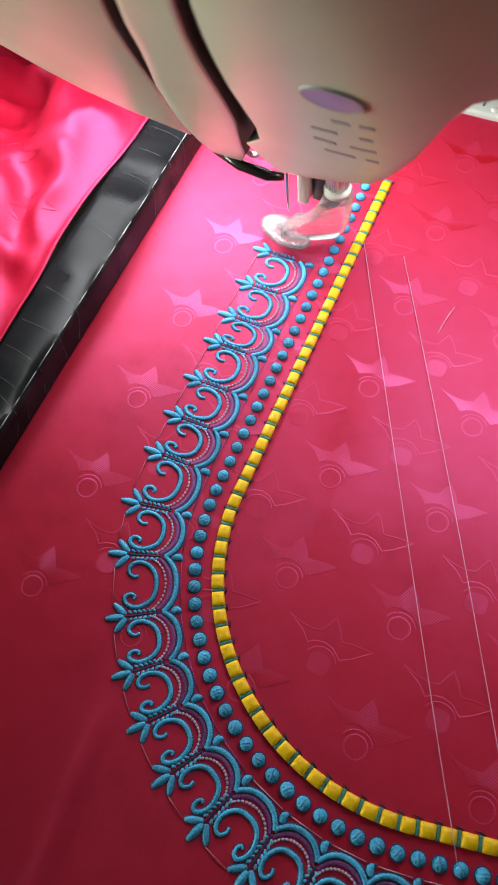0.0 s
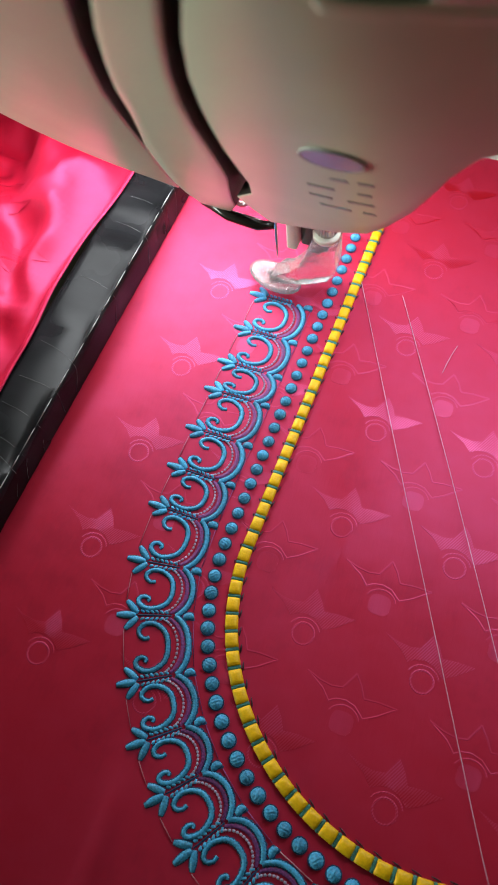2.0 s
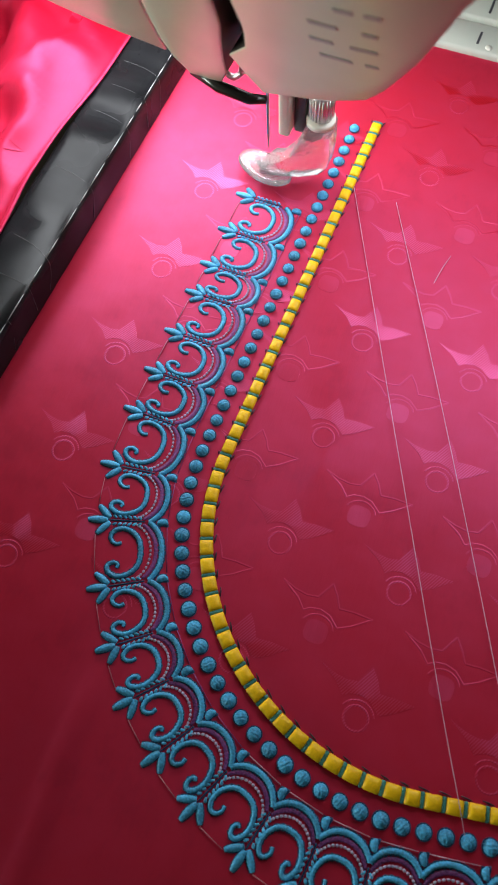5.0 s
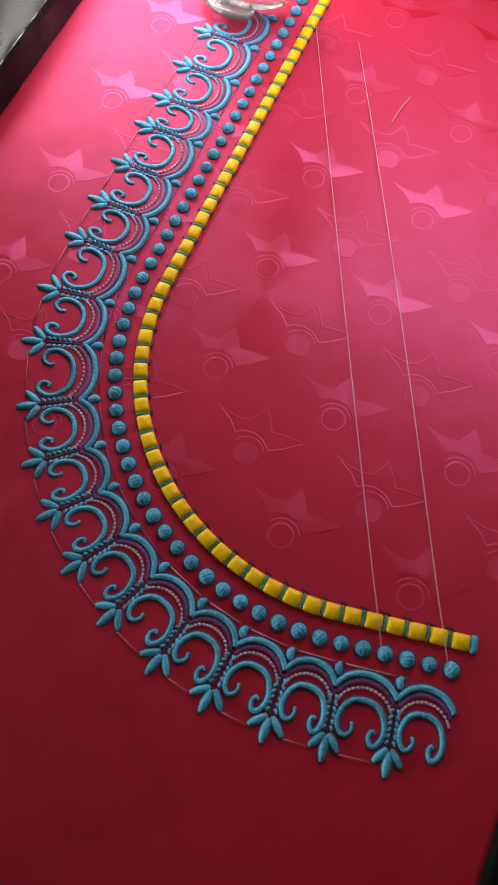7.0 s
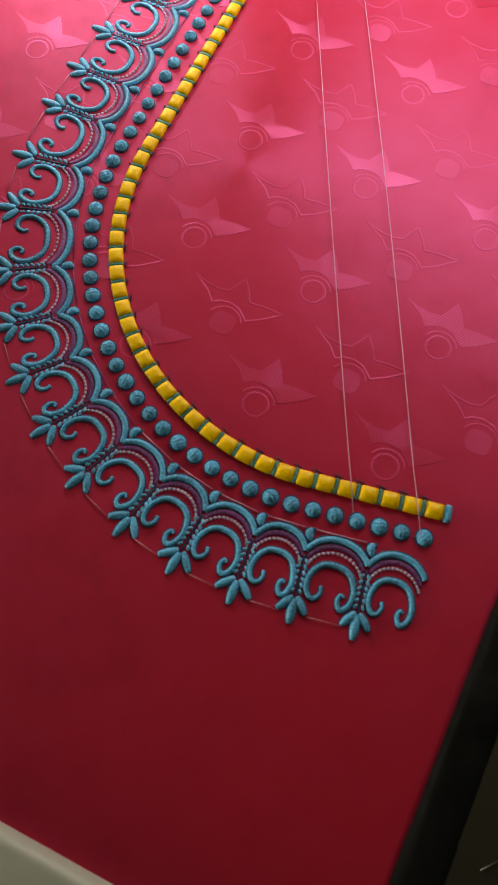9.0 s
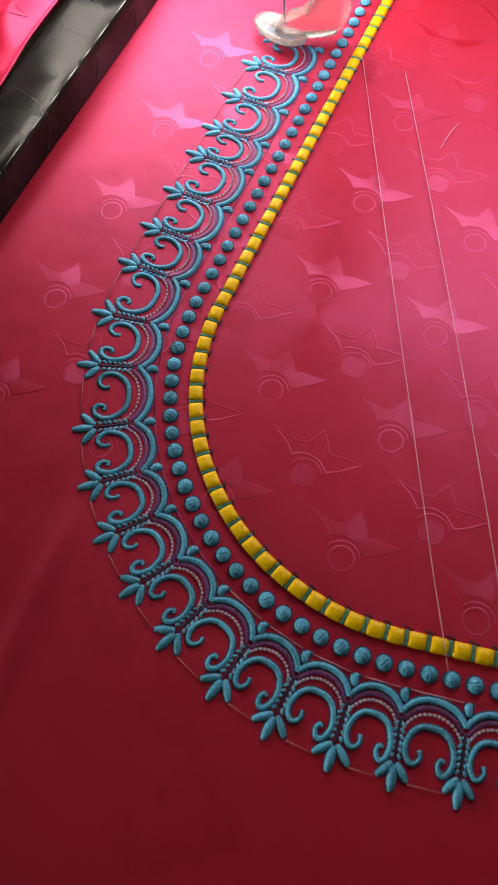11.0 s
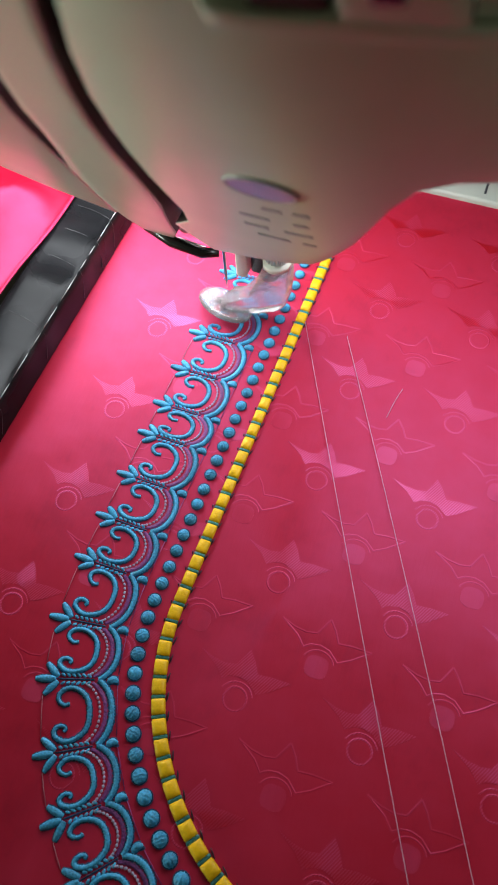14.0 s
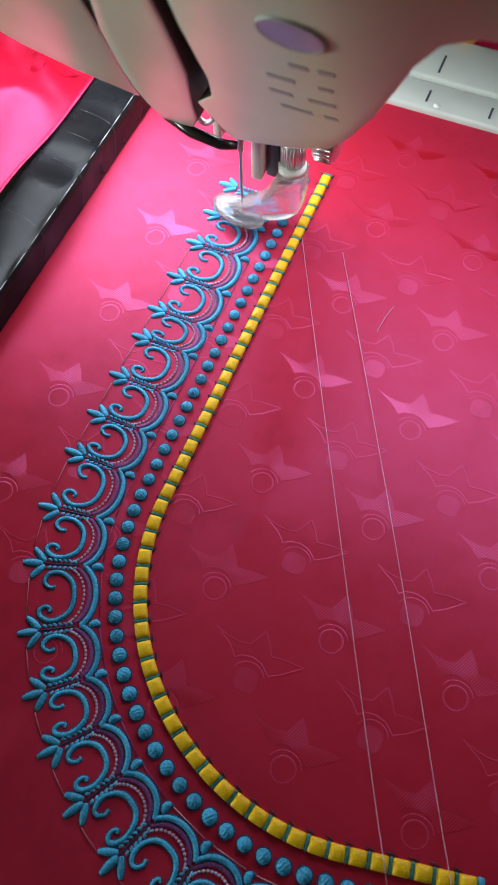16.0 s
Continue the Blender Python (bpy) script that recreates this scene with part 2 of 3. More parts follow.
# ---- room ----
def room():
    for name, dims, mat in (
        ("floor", (-2200, 2200, -2200, 2200, -860, -840), FLOOR),
        ("ceiling", (-2200, 2200, -2200, 2200, 1800, 1820), WALL),
        ("wall_north", (-2200, 2200, 2000, 2100, -840, 1800), WALL),
        ("wall_south", (-2200, 2200, -2100, -2000, -840, 1800), WALL),
        ("wall_east", (2000, 2100, -2000, 2000, -840, 1800), WALL),
    ):
        tagged(part(name, box(bmesh.new(), *dims), mat, None, smooth=False), "plain painted " + name.split("_")[0] + " of the sewing room", name.split("_")[0], kind="structure")

    # west wall with the window that lights the table
    bm = bmesh.new()
    for y0, y1, z0, z1 in ((-2000, -1750, -840, 1800), (-450, 2000, -840, 1800), (-1750, -450, -840, -70), (-1750, -450, 730, 1800)):
        box(bm, -2100, -2000, y0, y1, z0, z1)
    tagged(part("wall_west", bm, WALL, None, smooth=False), "plain painted wall of the sewing room", "wall", kind="structure")
    window = tagged(new("window_1"), "white framed window beside the sewing table", "window", kind="structure")
    bm = bmesh.new()
    for y0, y1, z0, z1 in ((-1750, -1710, -70, 730), (-490, -450, -70, 730), (-1710, -490, -70, -30), (-1710, -490, 690, 730)):
        box(bm, -2090, -2030, y0, y1, z0, z1)
    part("window_frame", bm, WHITE, window, smooth=False)
    part("mullion", box(bmesh.new(), -2085, -2035, -1115, -1085, -30, 690), WHITE, window, smooth=False)
    part("window_sill", box(bmesh.new(), -2030, -1960, -1780, -420, -95, -71, 4), WHITE, window, smooth=False)


room()


def work_table():
    root = tagged(new("work_table"), "dark worn wooden work table under the machine", "table")
    root.location = (0, 0, -0.84)
    top = part("tabletop", box(bmesh.new(), -600, 700, -500, 520, 715, 745, 3), WOOD, root)
    for x in (-560, 660):
        for y in (-460, 480):
            part("leg", box(bmesh.new(), x - 25, x + 25, y - 25, y + 25, 0, 714.5, 2), WOOD, root)
    rng = random.Random(4)
    for _ in range(7):
        x, y = 150 + 60 * rng.random(), -260 + 140 * rng.random()
        a = rng.random() * 3.1
        part("scratch", tube(bmesh.new(), [(x, y, 745.2), (x + 9 * math.cos(a), y + 9 * math.sin(a), 745.2)], 0.4, 5), DARK, root)


work_table()

# ---- embroidery hoop and fabric: both follow the stitching ----
HOOP = [
    (0, -0.00070, -0.00043),
    (0.5, -0.00143, -0.00055),
    (1, -0.00099, 0.00028),
    (1.5, 0.00006, 0.00045),
    (2, 0.00101, 0.00069),
    (2.5, 0.00166, 0.00104),
    (3, 0.00201, 0.00010),
    (3.5, 0.00186, -0.00039),
    (4, 0.00191, -0.00141),
    (4.2, 0.00191, -0.00187),
    (5.2, 0.00174, -0.00240),
    (6.3, 0.00155, -0.00297),
    (7, 0.00143, -0.00334),
    (8, 0.00126, -0.00387),
    (9, 0.00109, -0.00439),
    (9.7, 0.00098, -0.00476),
    (10.8, 0.00079, -0.00534),
    (11.8, 0.00062, -0.00586),
    (12, 0.00059, -0.00597),
    (12.5, 0.00080, -0.00335),
    (13, -0.00005, -0.00311),
    (13.5, -0.00003, -0.00373),
    (14, -0.00029, -0.00331),
    (14.5, -0.00199, -0.00364),
    (15, -0.00118, -0.00537),
    (15.5, -0.00223, -0.00503),
    (16, -0.00325, -0.00685),
]
LINE_X, CX, CY, RAD, PACE = 13.4, 70.7, -75.2, 57.3, 57.9
ARC = math.radians(101.0)


def curve_at(s, w):
    """The neckline: straight, then round, then straight; s along it, w outward."""
    if w > 7:
        w -= 0.06 * (w - 7) * interp(s, [0, 30], [0.0, 1.0])
    if s < 0:
        p = Vector((LINE_X - w, CY - s, 0))
    else:
        a = math.pi + min(s / PACE, ARC)
        p = Vector((CX + (RAD + w) * math.cos(a), CY + (RAD + w) * math.sin(a), 0))
        rest = s - PACE * ARC
        if rest > 0:
            p += Vector((-math.sin(a), math.cos(a), 0)) * rest
    return p * 1.0098 + Vector((-0.09, 1.12, 0))


fabric = tagged(new("silk_fabric"), "magenta satin fabric embroidered with a blue and yellow neckline border", "fabric")
hoop = tagged(new("embroidery_hoop"), "white plastic embroidery hoop with black tape round its sides", "hoop")


# a faint ridge runs off from the border: start and direction
CREASE = (12.2, -128.2, 0.091, -0.996)


def cloth_height(x, y):
    edge = min(x + 40.0, 119.6 - x, y + 203.0, 65.0 - y)
    slack = 0.14 * noise.noise(Vector((x * 0.02, y * 0.016, 2.0))) + 0.10 * noise.noise(Vector((x * 0.06, y * 0.05, 7.0)))
    along, across = (x - CREASE[0]) * CREASE[2] + (y - CREASE[1]) * CREASE[3], (y - CREASE[1]) * CREASE[2] - (x - CREASE[0]) * CREASE[3]
    if 0 < along < 60:
        slack += 0.8 * math.exp(-((across / 1.6) ** 2)) * min(1.0, along / 10.0)
    return slack * min(1.0, max(0.0, edge / 25.0)) - 0.25


def stretched_cloth():
    bm = bmesh.new()
    nx, ny = 84, 138
    grid = [[bm.verts.new(Vector((x, y, cloth_height(x, y))) * MM) for x in np.linspace(-41, 120.6, nx)] for y in np.linspace(-204, 67, ny)]
    for a, b in zip(grid, grid[1:]):
        for i in range(nx - 1):
            bm.faces.new((a[i], a[i + 1], b[i + 1], b[i]))
    low = bmesh.ops.extrude_face_region(bm, geom=bm.faces[:])["geom"]
    for v in low:
        if isinstance(v, bmesh.types.BMVert):
            v.co.z -= 0.0004
    bmesh.ops.recalc_face_normals(bm, faces=bm.faces[:])
    part("cloth", bm, SATIN, fabric)


stretched_cloth()


def loose_point(x, y):
    """Where the spare cloth lies: over the edge of the hoop side, then down in creased folds."""
    u = max(0.0, (-57 - x) / 130.0)
    wander = noise.noise(Vector((x * 0.02, y * 0.012, 1)))
    fold = 3.6 * math.sin(0.17 * x + 0.09 * y + 3.4 * wander) + 7 * noise.noise(Vector((x * 0.03, y * 0.022, 4.0)))
    fold += 3.4 * (1.0 - 2.8 * abs(noise.noise(Vector((x * 0.055 + y * 0.03, y * 0.045 - x * 0.02, 9.0)))))
    fold += 1.7 * (0.5 - abs(noise.noise(Vector((x * 0.13 + y * 0.06, y * 0.1, 3.0)))))
    z = 3 + min(1.0, u * 8) * fold - 30 * max(0.0, u - 0.25)
    if x > -62:
        lip = min(1.0, max(0.0, (-55.5 - x) / 5.0))
        z = (1 - lip) * 10.6 + lip * z
    return Vector((x + 1.3 * math.sin(y * 0.075) + 1.5 * noise.noise(Vector((0, y * 0.04, 5))), y, z))


def loose_cloth():
    """The spare cloth heaped in folds outside the hoop."""
    bm = bmesh.new()
    nx, ny = 110, 190
    grid = [[bm.verts.new(loose_point(x, y) * MM) for x in np.linspace(-54.6, -190, nx)] for y in np.linspace(-210, 210, ny)]
    for a, b in zip(grid, grid[1:]):
        for i in range(nx - 1):
            bm.faces.new((a[i + 1], a[i], b[i], b[i + 1]))
    low = bmesh.ops.extrude_face_region(bm, geom=bm.faces[:])["geom"]
    for v in low:
        if isinstance(v, bmesh.types.BMVert):
            v.co.z -= 0.0004
    bmesh.ops.recalc_face_normals(bm, faces=bm.faces[:])
    part("loose_fold", bm, SATIN_LOOSE, fabric, "loose crumpled magenta satin folds")


loose_cloth()


def far_cloth():
    """Spare cloth lying beyond the far end of the hoop."""
    bm = bmesh.new()
    nx, ny = 60, 30
    grid = [[bm.verts.new(Vector((x, y, -4 - 0.12 * (y - 97) + min(1.0, (y - 96) / 15) * (5 * math.sin(0.09 * x + 0.03 * y) + 5 * noise.noise(Vector((x * 0.03, y * 0.03, 6.0)))))) * MM) for x in np.linspace(-60, 150, nx)] for y in np.linspace(97.5, 190, ny)]
    for a, b in zip(grid, grid[1:]):
        for i in range(nx - 1):
            bm.faces.new((a[i], a[i + 1], b[i + 1], b[i]))
    low = bmesh.ops.extrude_face_region(bm, geom=bm.faces[:])["geom"]
    for v in low:
        if isinstance(v, bmesh.types.BMVert):
            v.co.z -= 0.0004
    bmesh.ops.recalc_face_normals(bm, faces=bm.faces[:])
    part("loose_fold", bm, SATIN_LOOSE, fabric, "loose magenta satin beyond the hoop end")


far_cloth()


# woven birds of the satin, in staggered rows
WING = [(-10.2, 7.5), (-7.0, 6.5), (-4.3, 6.2), (-2.0, 6.7), (0.0, 10.5), (1.7, 8.4), (3.0, 6.0), (6.0, 6.4), (10.2, 6.4), (6.5, 3.4), (3.9, 1.9), (1.6, 3.8), (-0.5, 4.3), (-2.6, 3.9), (-4.0, 2.9), (-6.0, 5.0)]


def bird_mesh(outlined, x0, y0, turn, loose=False):
    """A figure woven into the satin, level with the cloth."""
    bm = bmesh.new()
    hood = [(3.5 * math.cos(a), 3.3 * math.sin(a), 0) for a in np.linspace(0.35, 2.75, 12)]
    tube(bm, hood, 0.2, 5, 0.2)
    if outlined:
        for a, b in zip(WING, WING[1:] + WING[:1]):
            tube(bm, [(*a, 0), (*b, 0)], 0.26, 5, 0.18)
        blob = [(2.5 * math.copysign(abs(math.cos(a)) ** 0.7, math.cos(a)), 2.4 * math.copysign(abs(math.sin(a)) ** 0.7, math.sin(a)) - 0.3) for a in np.linspace(0, 2 * math.pi, 22, endpoint=False)]
        prism(bm, blob, lambda a, b, c: (a, b, 0.05 - c), 0.15)
    else:
        prism(bm, WING, lambda a, b, c: (a, b, 0.05 - c), 0.15)
        ring = [(2.45 * math.cos(k * 2 * math.pi / 18), 2.45 * math.sin(k * 2 * math.pi / 18) - 0.2, 0) for k in range(19)]
        tube(bm, ring, 0.28, 5, 0.18)
    c, d = math.cos(turn), math.sin(turn)
    for v in bm.verts:
        x, y = v.co.x * c - v.co.y * d + x0 * MM, v.co.x * d + v.co.y * c + y0 * MM
        if loose:
            v.co = loose_point(x / MM, y / MM) * MM + Vector((0, 0, v.co.z + 0.00006))
        else:
            v.co = Vector((x, y, v.co.z + cloth_height(x / MM, y / MM) * MM))
    return bm


def woven_birds():
    for k in range(14):
        x, y = -76.0 - 13.6 * (k % 2) - 27.3 * (k % 4 > 1), -74.0 + 13.5 * k
        bm = bird_mesh(True, x, y, radians(20 * noise.noise(Vector((k * 3.3, 0.5, 2)))), True)
        part("woven_bird", bm, SATIN_LOOSE_FIGURE, fabric, smooth=False)
    for j in range(-9, 7):
        for i in range(-4, 5):
            x = 37.9 + 27.3 * i + (13.9 if j % 2 else 0.0)
            y = -62.4 - 13.45 * j - (0.9 if j % 2 else 0.0) - 0.03 * (x - 38)
            if -30 < x < 112 and -118 < y < 52:
                turn = radians(3 * noise.noise(Vector((i * 3.1, j * 2.7, 0))))
                part("woven_bird", bird_mesh(j % 2, x, y, turn), SATIN_FIGURE if j % 2 else SATIN_HATCH, fabric, smooth=False)


woven_birds()

TREFOIL_S = [115.2, 103.9, 95.2, 86.2, 77.3, 67.7, 58.5, 49.4, 40.5, 30.7, 19.1, 9.1, -2.2, -13.2, -24.7, -36.8, -45.9, -57.3, -69.3, -80.3, -91.3]
SCROLL = [(0.35, 13.4), (0.37, 14.6), (0.31, 15.8), (0.22, 15.9), (0.14, 14.6), (0.13, 12.6), (0.21, 10.5), (0.34, 9.3), (0.5, 9.0), (0.66, 9.3), (0.79, 10.5), (0.87, 12.9), (0.86, 15.0), (0.78, 16.6), (0.69, 16.6), (0.65, 15.3), (0.69, 14.2), (0.74, 14.6)]


def lay(s0, s1, a, w):
    return curve_at(s0 + (s1 - s0) * a, w)


def stitched(bm, pts, radius, taper=0.6, flat=0.95, n=7):
    """A raised satin-stitch line with a ridge for each stitch."""
    pts = [p for p in pts]
    m = len(pts)
    radii = []
    for i in range(m):
        t = i / (m - 1)
        swell = taper + (1 - taper) * min(1.0, 4 * min(t, 1 - t))
        radii.append(radius * swell * (1.12 if i % 2 else 0.88))
    return tube(bm, pts, radii, n, flat, -0.1)


def cell(s0, s1, parent):
    """One scallop of the border, from trefoil to trefoil."""
    scroll = part("scroll", stitched(bmesh.new(), spline([lay(s0, s1, a, w) for a, w in SCROLL], 6), 0.48), BLUE, parent)
    home = parent if parent == fabric else scroll
    # wider flat navy ribbon paints the shade beside the raised line
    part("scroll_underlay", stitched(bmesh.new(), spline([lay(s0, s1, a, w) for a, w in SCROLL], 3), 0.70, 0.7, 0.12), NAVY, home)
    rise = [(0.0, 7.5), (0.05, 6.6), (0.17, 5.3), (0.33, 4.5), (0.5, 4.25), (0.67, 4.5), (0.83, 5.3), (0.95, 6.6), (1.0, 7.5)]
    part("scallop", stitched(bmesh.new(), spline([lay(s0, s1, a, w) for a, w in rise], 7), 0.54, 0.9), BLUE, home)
    # same painted shade along the scallop
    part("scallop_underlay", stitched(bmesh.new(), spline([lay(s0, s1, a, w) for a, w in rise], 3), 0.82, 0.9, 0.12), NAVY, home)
    part("scallop_lining", stitched(bmesh.new(), spline([lay(s0, s1, a * 0.9 + 0.05, w + 1.35) for a, w in rise], 4), 0.42, 0.8, 0.3), VIOLET, home)
    bm = bmesh.new()
    dots = spline([lay(s0, s1, a * 0.86 + 0.07, w + 2.5) for a, w in rise], 2)
    for i, p in enumerate(dots):
        q = dots[min(i + 1, len(dots) - 1)] - dots[max(i - 1, 0)]
        q = q.normalized() * 0.3
        tube(bm, [p - q * 1.1, p, p + q * 1.1], [0.16, 0.3, 0.16], 6, 0.8, 0.0)
    part("running_stitch", bm, PALE, home)
    return scroll


def trefoil(s, parent):
    def at(a, w):
        return curve_at(s + a, w)

    stem = part("stem", stitched(bmesh.new(), [at(0, w) for w in np.linspace(8.4, 16.6, 22)], 0.2, 0.8), NAVY, parent)
    home = stem if parent == fabric else parent
    for side in (-1, 1):
        for i in range(6):
            w = 9.2 + 1.15 * i
            bm = bmesh.new()
            tube(bm, [at(side * (0.35 + 0.02 * i), w), at(side * 0.75, w + 0.6), at(side * 0.9, w + 0.9)], [0.2, 0.34, 0.15], 6, 0.8, 0.0)
            part("slant_stitch", bm, BLUE, home)
    for a0, w0, a1, w1, r in ((0, 17.0, 0, 21.6, 0.74), (-0.35, 16.5, -2.5, 19.4, 0.66), (0.35, 16.5, 2.5, 19.4, 0.66)):
        p = [at(a0 + (a1 - a0) * t, w0 + (w1 - w0) * t) for t in np.linspace(0, 1, 15)]
        rr = [r * (0.35 + 0.75 * math.sin(math.pi * min(1.0, 0.1 + 0.85 * t)) ** 0.8) * (1.06 if i % 2 else 0.94) for i, t in enumerate(np.linspace(0, 1, 15))]
        part("petal", tube(bmesh.new(), p, rr, 7, 0.8, -0.1), BLUE, home)
        # navy rim stands for the shade round the petal
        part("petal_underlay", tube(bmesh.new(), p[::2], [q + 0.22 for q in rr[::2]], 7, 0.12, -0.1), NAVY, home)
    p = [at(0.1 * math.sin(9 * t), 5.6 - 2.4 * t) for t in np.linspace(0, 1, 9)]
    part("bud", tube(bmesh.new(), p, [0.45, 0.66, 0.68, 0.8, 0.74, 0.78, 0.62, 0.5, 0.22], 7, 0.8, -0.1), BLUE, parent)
    # and a navy rim as the bud's shade
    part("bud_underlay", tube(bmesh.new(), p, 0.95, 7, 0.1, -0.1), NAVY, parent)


NEW_MOTIFS = []


def border():
    cell(TREFOIL_S[0], TREFOIL_S[0] + 10.3, fabric)
    for k, s in enumerate(TREFOIL_S):
        fresh = k > 18
        scroll = cell(s, TREFOIL_S[k - 1], None if fresh else fabric) if k else None
        if fresh:
            scroll.parent = fabric
            NEW_MOTIFS.append(scroll)
        trefoil(s, scroll if fresh else fabric)
        if k + 1 < len(TREFOIL_S) - 2:
            bm = bmesh.new()
            a, b = curve_at(s - 2.6, 19.6), curve_at(TREFOIL_S[k + 1] + 2.6, 19.6)
            tube(bm, [a, (a + b) / 2 + Vector((0, 0, 0.15)), b], 0.08, 5, 1.0)
            part("joining_thread", bm, DULL_THREAD, fabric)
            bm = bmesh.new()
            a, b = curve_at(s - 1.0, 3.4), curve_at(TREFOIL_S[k + 1] + 1.0, 3.4)
            tube(bm, [a, (a + b) / 2 + Vector((0, 0, 0.1)), b], 0.09, 5, 1.0)
            part("joining_thread", bm, LILAC_THREAD if k < 5 else VIOLET, fabric)


border()


def beads_and_braid():
    # round padded dots
    bm = bmesh.new()
    rings, around = 9, 30
    rows = []
    for j in range(rings):
        t = j / (rings - 1) * 1.5
        ring = []
        for k in range(around):
            a = 2 * math.pi * k / around
            x, y = 1.68 * math.cos(t) * math.cos(a), 1.62 * math.cos(t) * math.sin(a)
            ridge = 1.0 + 0.17 * math.sin(8.5 * x + 0.9 * math.sin(3 * y)) * (0.4 + 0.6 * math.cos(t))
            ring.append(bm.verts.new(Vector((x * (0.97 + 0.03 * ridge), y * (1.0 + 0.05 * math.sin(9.5 * x)), 1.42 * math.sin(t) * ridge - 0.12)) * MM))
        rows.append(ring)
    for a, b in zip(rows, rows[1:]):
        for k in range(around):
            bm.faces.new((a[k], a[(k + 1) % around], b[(k + 1) % around], b[k]))
    bm.faces.new(rows[-1])
    dot = mesh(bm, "padded_dot", BLUE)
    # flat navy disc: the dark shade round each dot, put in as colour
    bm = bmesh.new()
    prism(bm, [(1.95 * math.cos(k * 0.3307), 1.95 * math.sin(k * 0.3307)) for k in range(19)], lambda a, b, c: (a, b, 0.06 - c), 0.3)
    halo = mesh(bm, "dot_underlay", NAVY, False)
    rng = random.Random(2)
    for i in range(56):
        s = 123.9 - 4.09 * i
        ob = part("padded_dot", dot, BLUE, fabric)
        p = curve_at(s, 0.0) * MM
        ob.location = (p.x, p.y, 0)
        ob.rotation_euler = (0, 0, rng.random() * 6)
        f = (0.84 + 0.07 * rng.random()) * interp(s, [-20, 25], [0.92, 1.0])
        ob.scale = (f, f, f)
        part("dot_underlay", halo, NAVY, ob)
    part("end_knot", tube(bmesh.new(), [curve_at(127.2, w) for w in np.linspace(-3.7, -7.0, 7)], [0.5, 0.8, 0.75, 0.8, 0.75, 0.8, 0.5], 7, 1.0, -0.05), BLUE, fabric)
    # yellow satin blocks with green bars between them
    pitch = 4.05
    s = 126.4
    while True:
        rate = RAD / (RAD - 5.35) if 0 < s < RAD * ARC else 1.0
        nxt = s - pitch * rate
        if curve_at(nxt, -5.35).y > 33.0 and nxt < 0:
            break
        bm = bmesh.new()
        lo, hi = s - 0.80 * pitch * rate, s
        wide = interp(s, [-20, 25], [0.76, 0.87])
        n = 9
        rows = []
        for j in range(n):
            ss = lo + (hi - lo) * j / (n - 1)
            h = 0.95 * (1.0 - 0.55 * abs(2 * j / (n - 1) - 1) ** 4) * (1.04 if j % 2 else 0.96)
            ring = []
            for w, z in ((1.7, -0.3), (1.65, 0.45), (1.25, 0.85), (0.0, 1.0), (-1.25, 0.85), (-1.65, 0.45), (-1.7, -0.3)):
                p = curve_at(ss, -5.35 + w * wide * (1.0 if 0 < j < n - 1 else 0.93))
                ring.append(bm.verts.new(Vector((p.x, p.y, z * h)) * MM))
            rows.append(ring)
        for a, b in zip(rows, rows[1:]):
            for k in range(6):
                bm.faces.new((a[k], a[k + 1], b[k + 1], b[k]))
        bm.faces.new(rows[0][::-1])
        bm.faces.new(rows[-1])
        bmesh.ops.recalc_face_normals(bm, faces=bm.faces[:])
        part("yellow_block", bm, YELLOW, fabric)
        bm = bmesh.new()
        mid = s - 0.9 * pitch * rate
        tube(bm, [curve_at(mid, -5.35 + w * wide) for w in np.linspace(1.7, -1.7, 9)], [0.3, 0.5, 0.46, 0.5, 0.46, 0.5, 0.46, 0.5, 0.3], 6, 1.0, -0.05)
        part("green_bar", bm, GREEN, fabric)
        bm = bmesh.new()
        e = -5.35 - 1.75 * wide
        reach = 1.0 if s > 8 else 0.75
        a, b = curve_at(mid + 1.2 * reach, e - 0.15), curve_at(mid - 1.1 * reach, e - 0.65 * reach)
        tube(bm, [a, (a + b) / 2 + Vector((0, 0, 0.15)), b], [0.12, 0.22, 0.1], 5, 1.0)
        if s < 10:
            a, b = curve_at(mid + 0.45, -3.72), curve_at(mid - 0.45, -3.6)
            tube(bm, [a, (a + b) / 2 + Vector((0, 0, 0.25)), b], [0.1, 0.2, 0.08], 5, 1.0)
        part("edge_stitch", bm, DARK_THREAD, fabric)
        s = nxt


beads_and_braid()


def long_threads():
    for a, b, sag in (((20.0, 8.3), (90.6, -129.0), -0.3), ((32.2, 7.0), (103.4, -128.2), 0.6), ((48.9, -13.6), (50.4, -4.4), 0.1)):
        d = Vector((b[0] - a[0], b[1] - a[1], 0))
        side = Vector((-d.y, d.x, 0)).normalized()
        pts = []
        for t in np.linspace(0, 1, 24):
            p = Vector((*a, 0)) + d * t + side * sag * math.sin(math.pi * t)
            p.z = 0.25 + 0.7 * math.sin(math.pi * t) + (interp(t, [0.9, 0.95, 1.0], [0.0, 1.0, 1.1]) if d.length > 50 else 0.0)
            pts.append(p)
        part("jump_thread", tube(bmesh.new(), pts, 0.080, 6), LILAC_THREAD, fabric, "long loose lilac thread lying on the cloth")


long_threads()


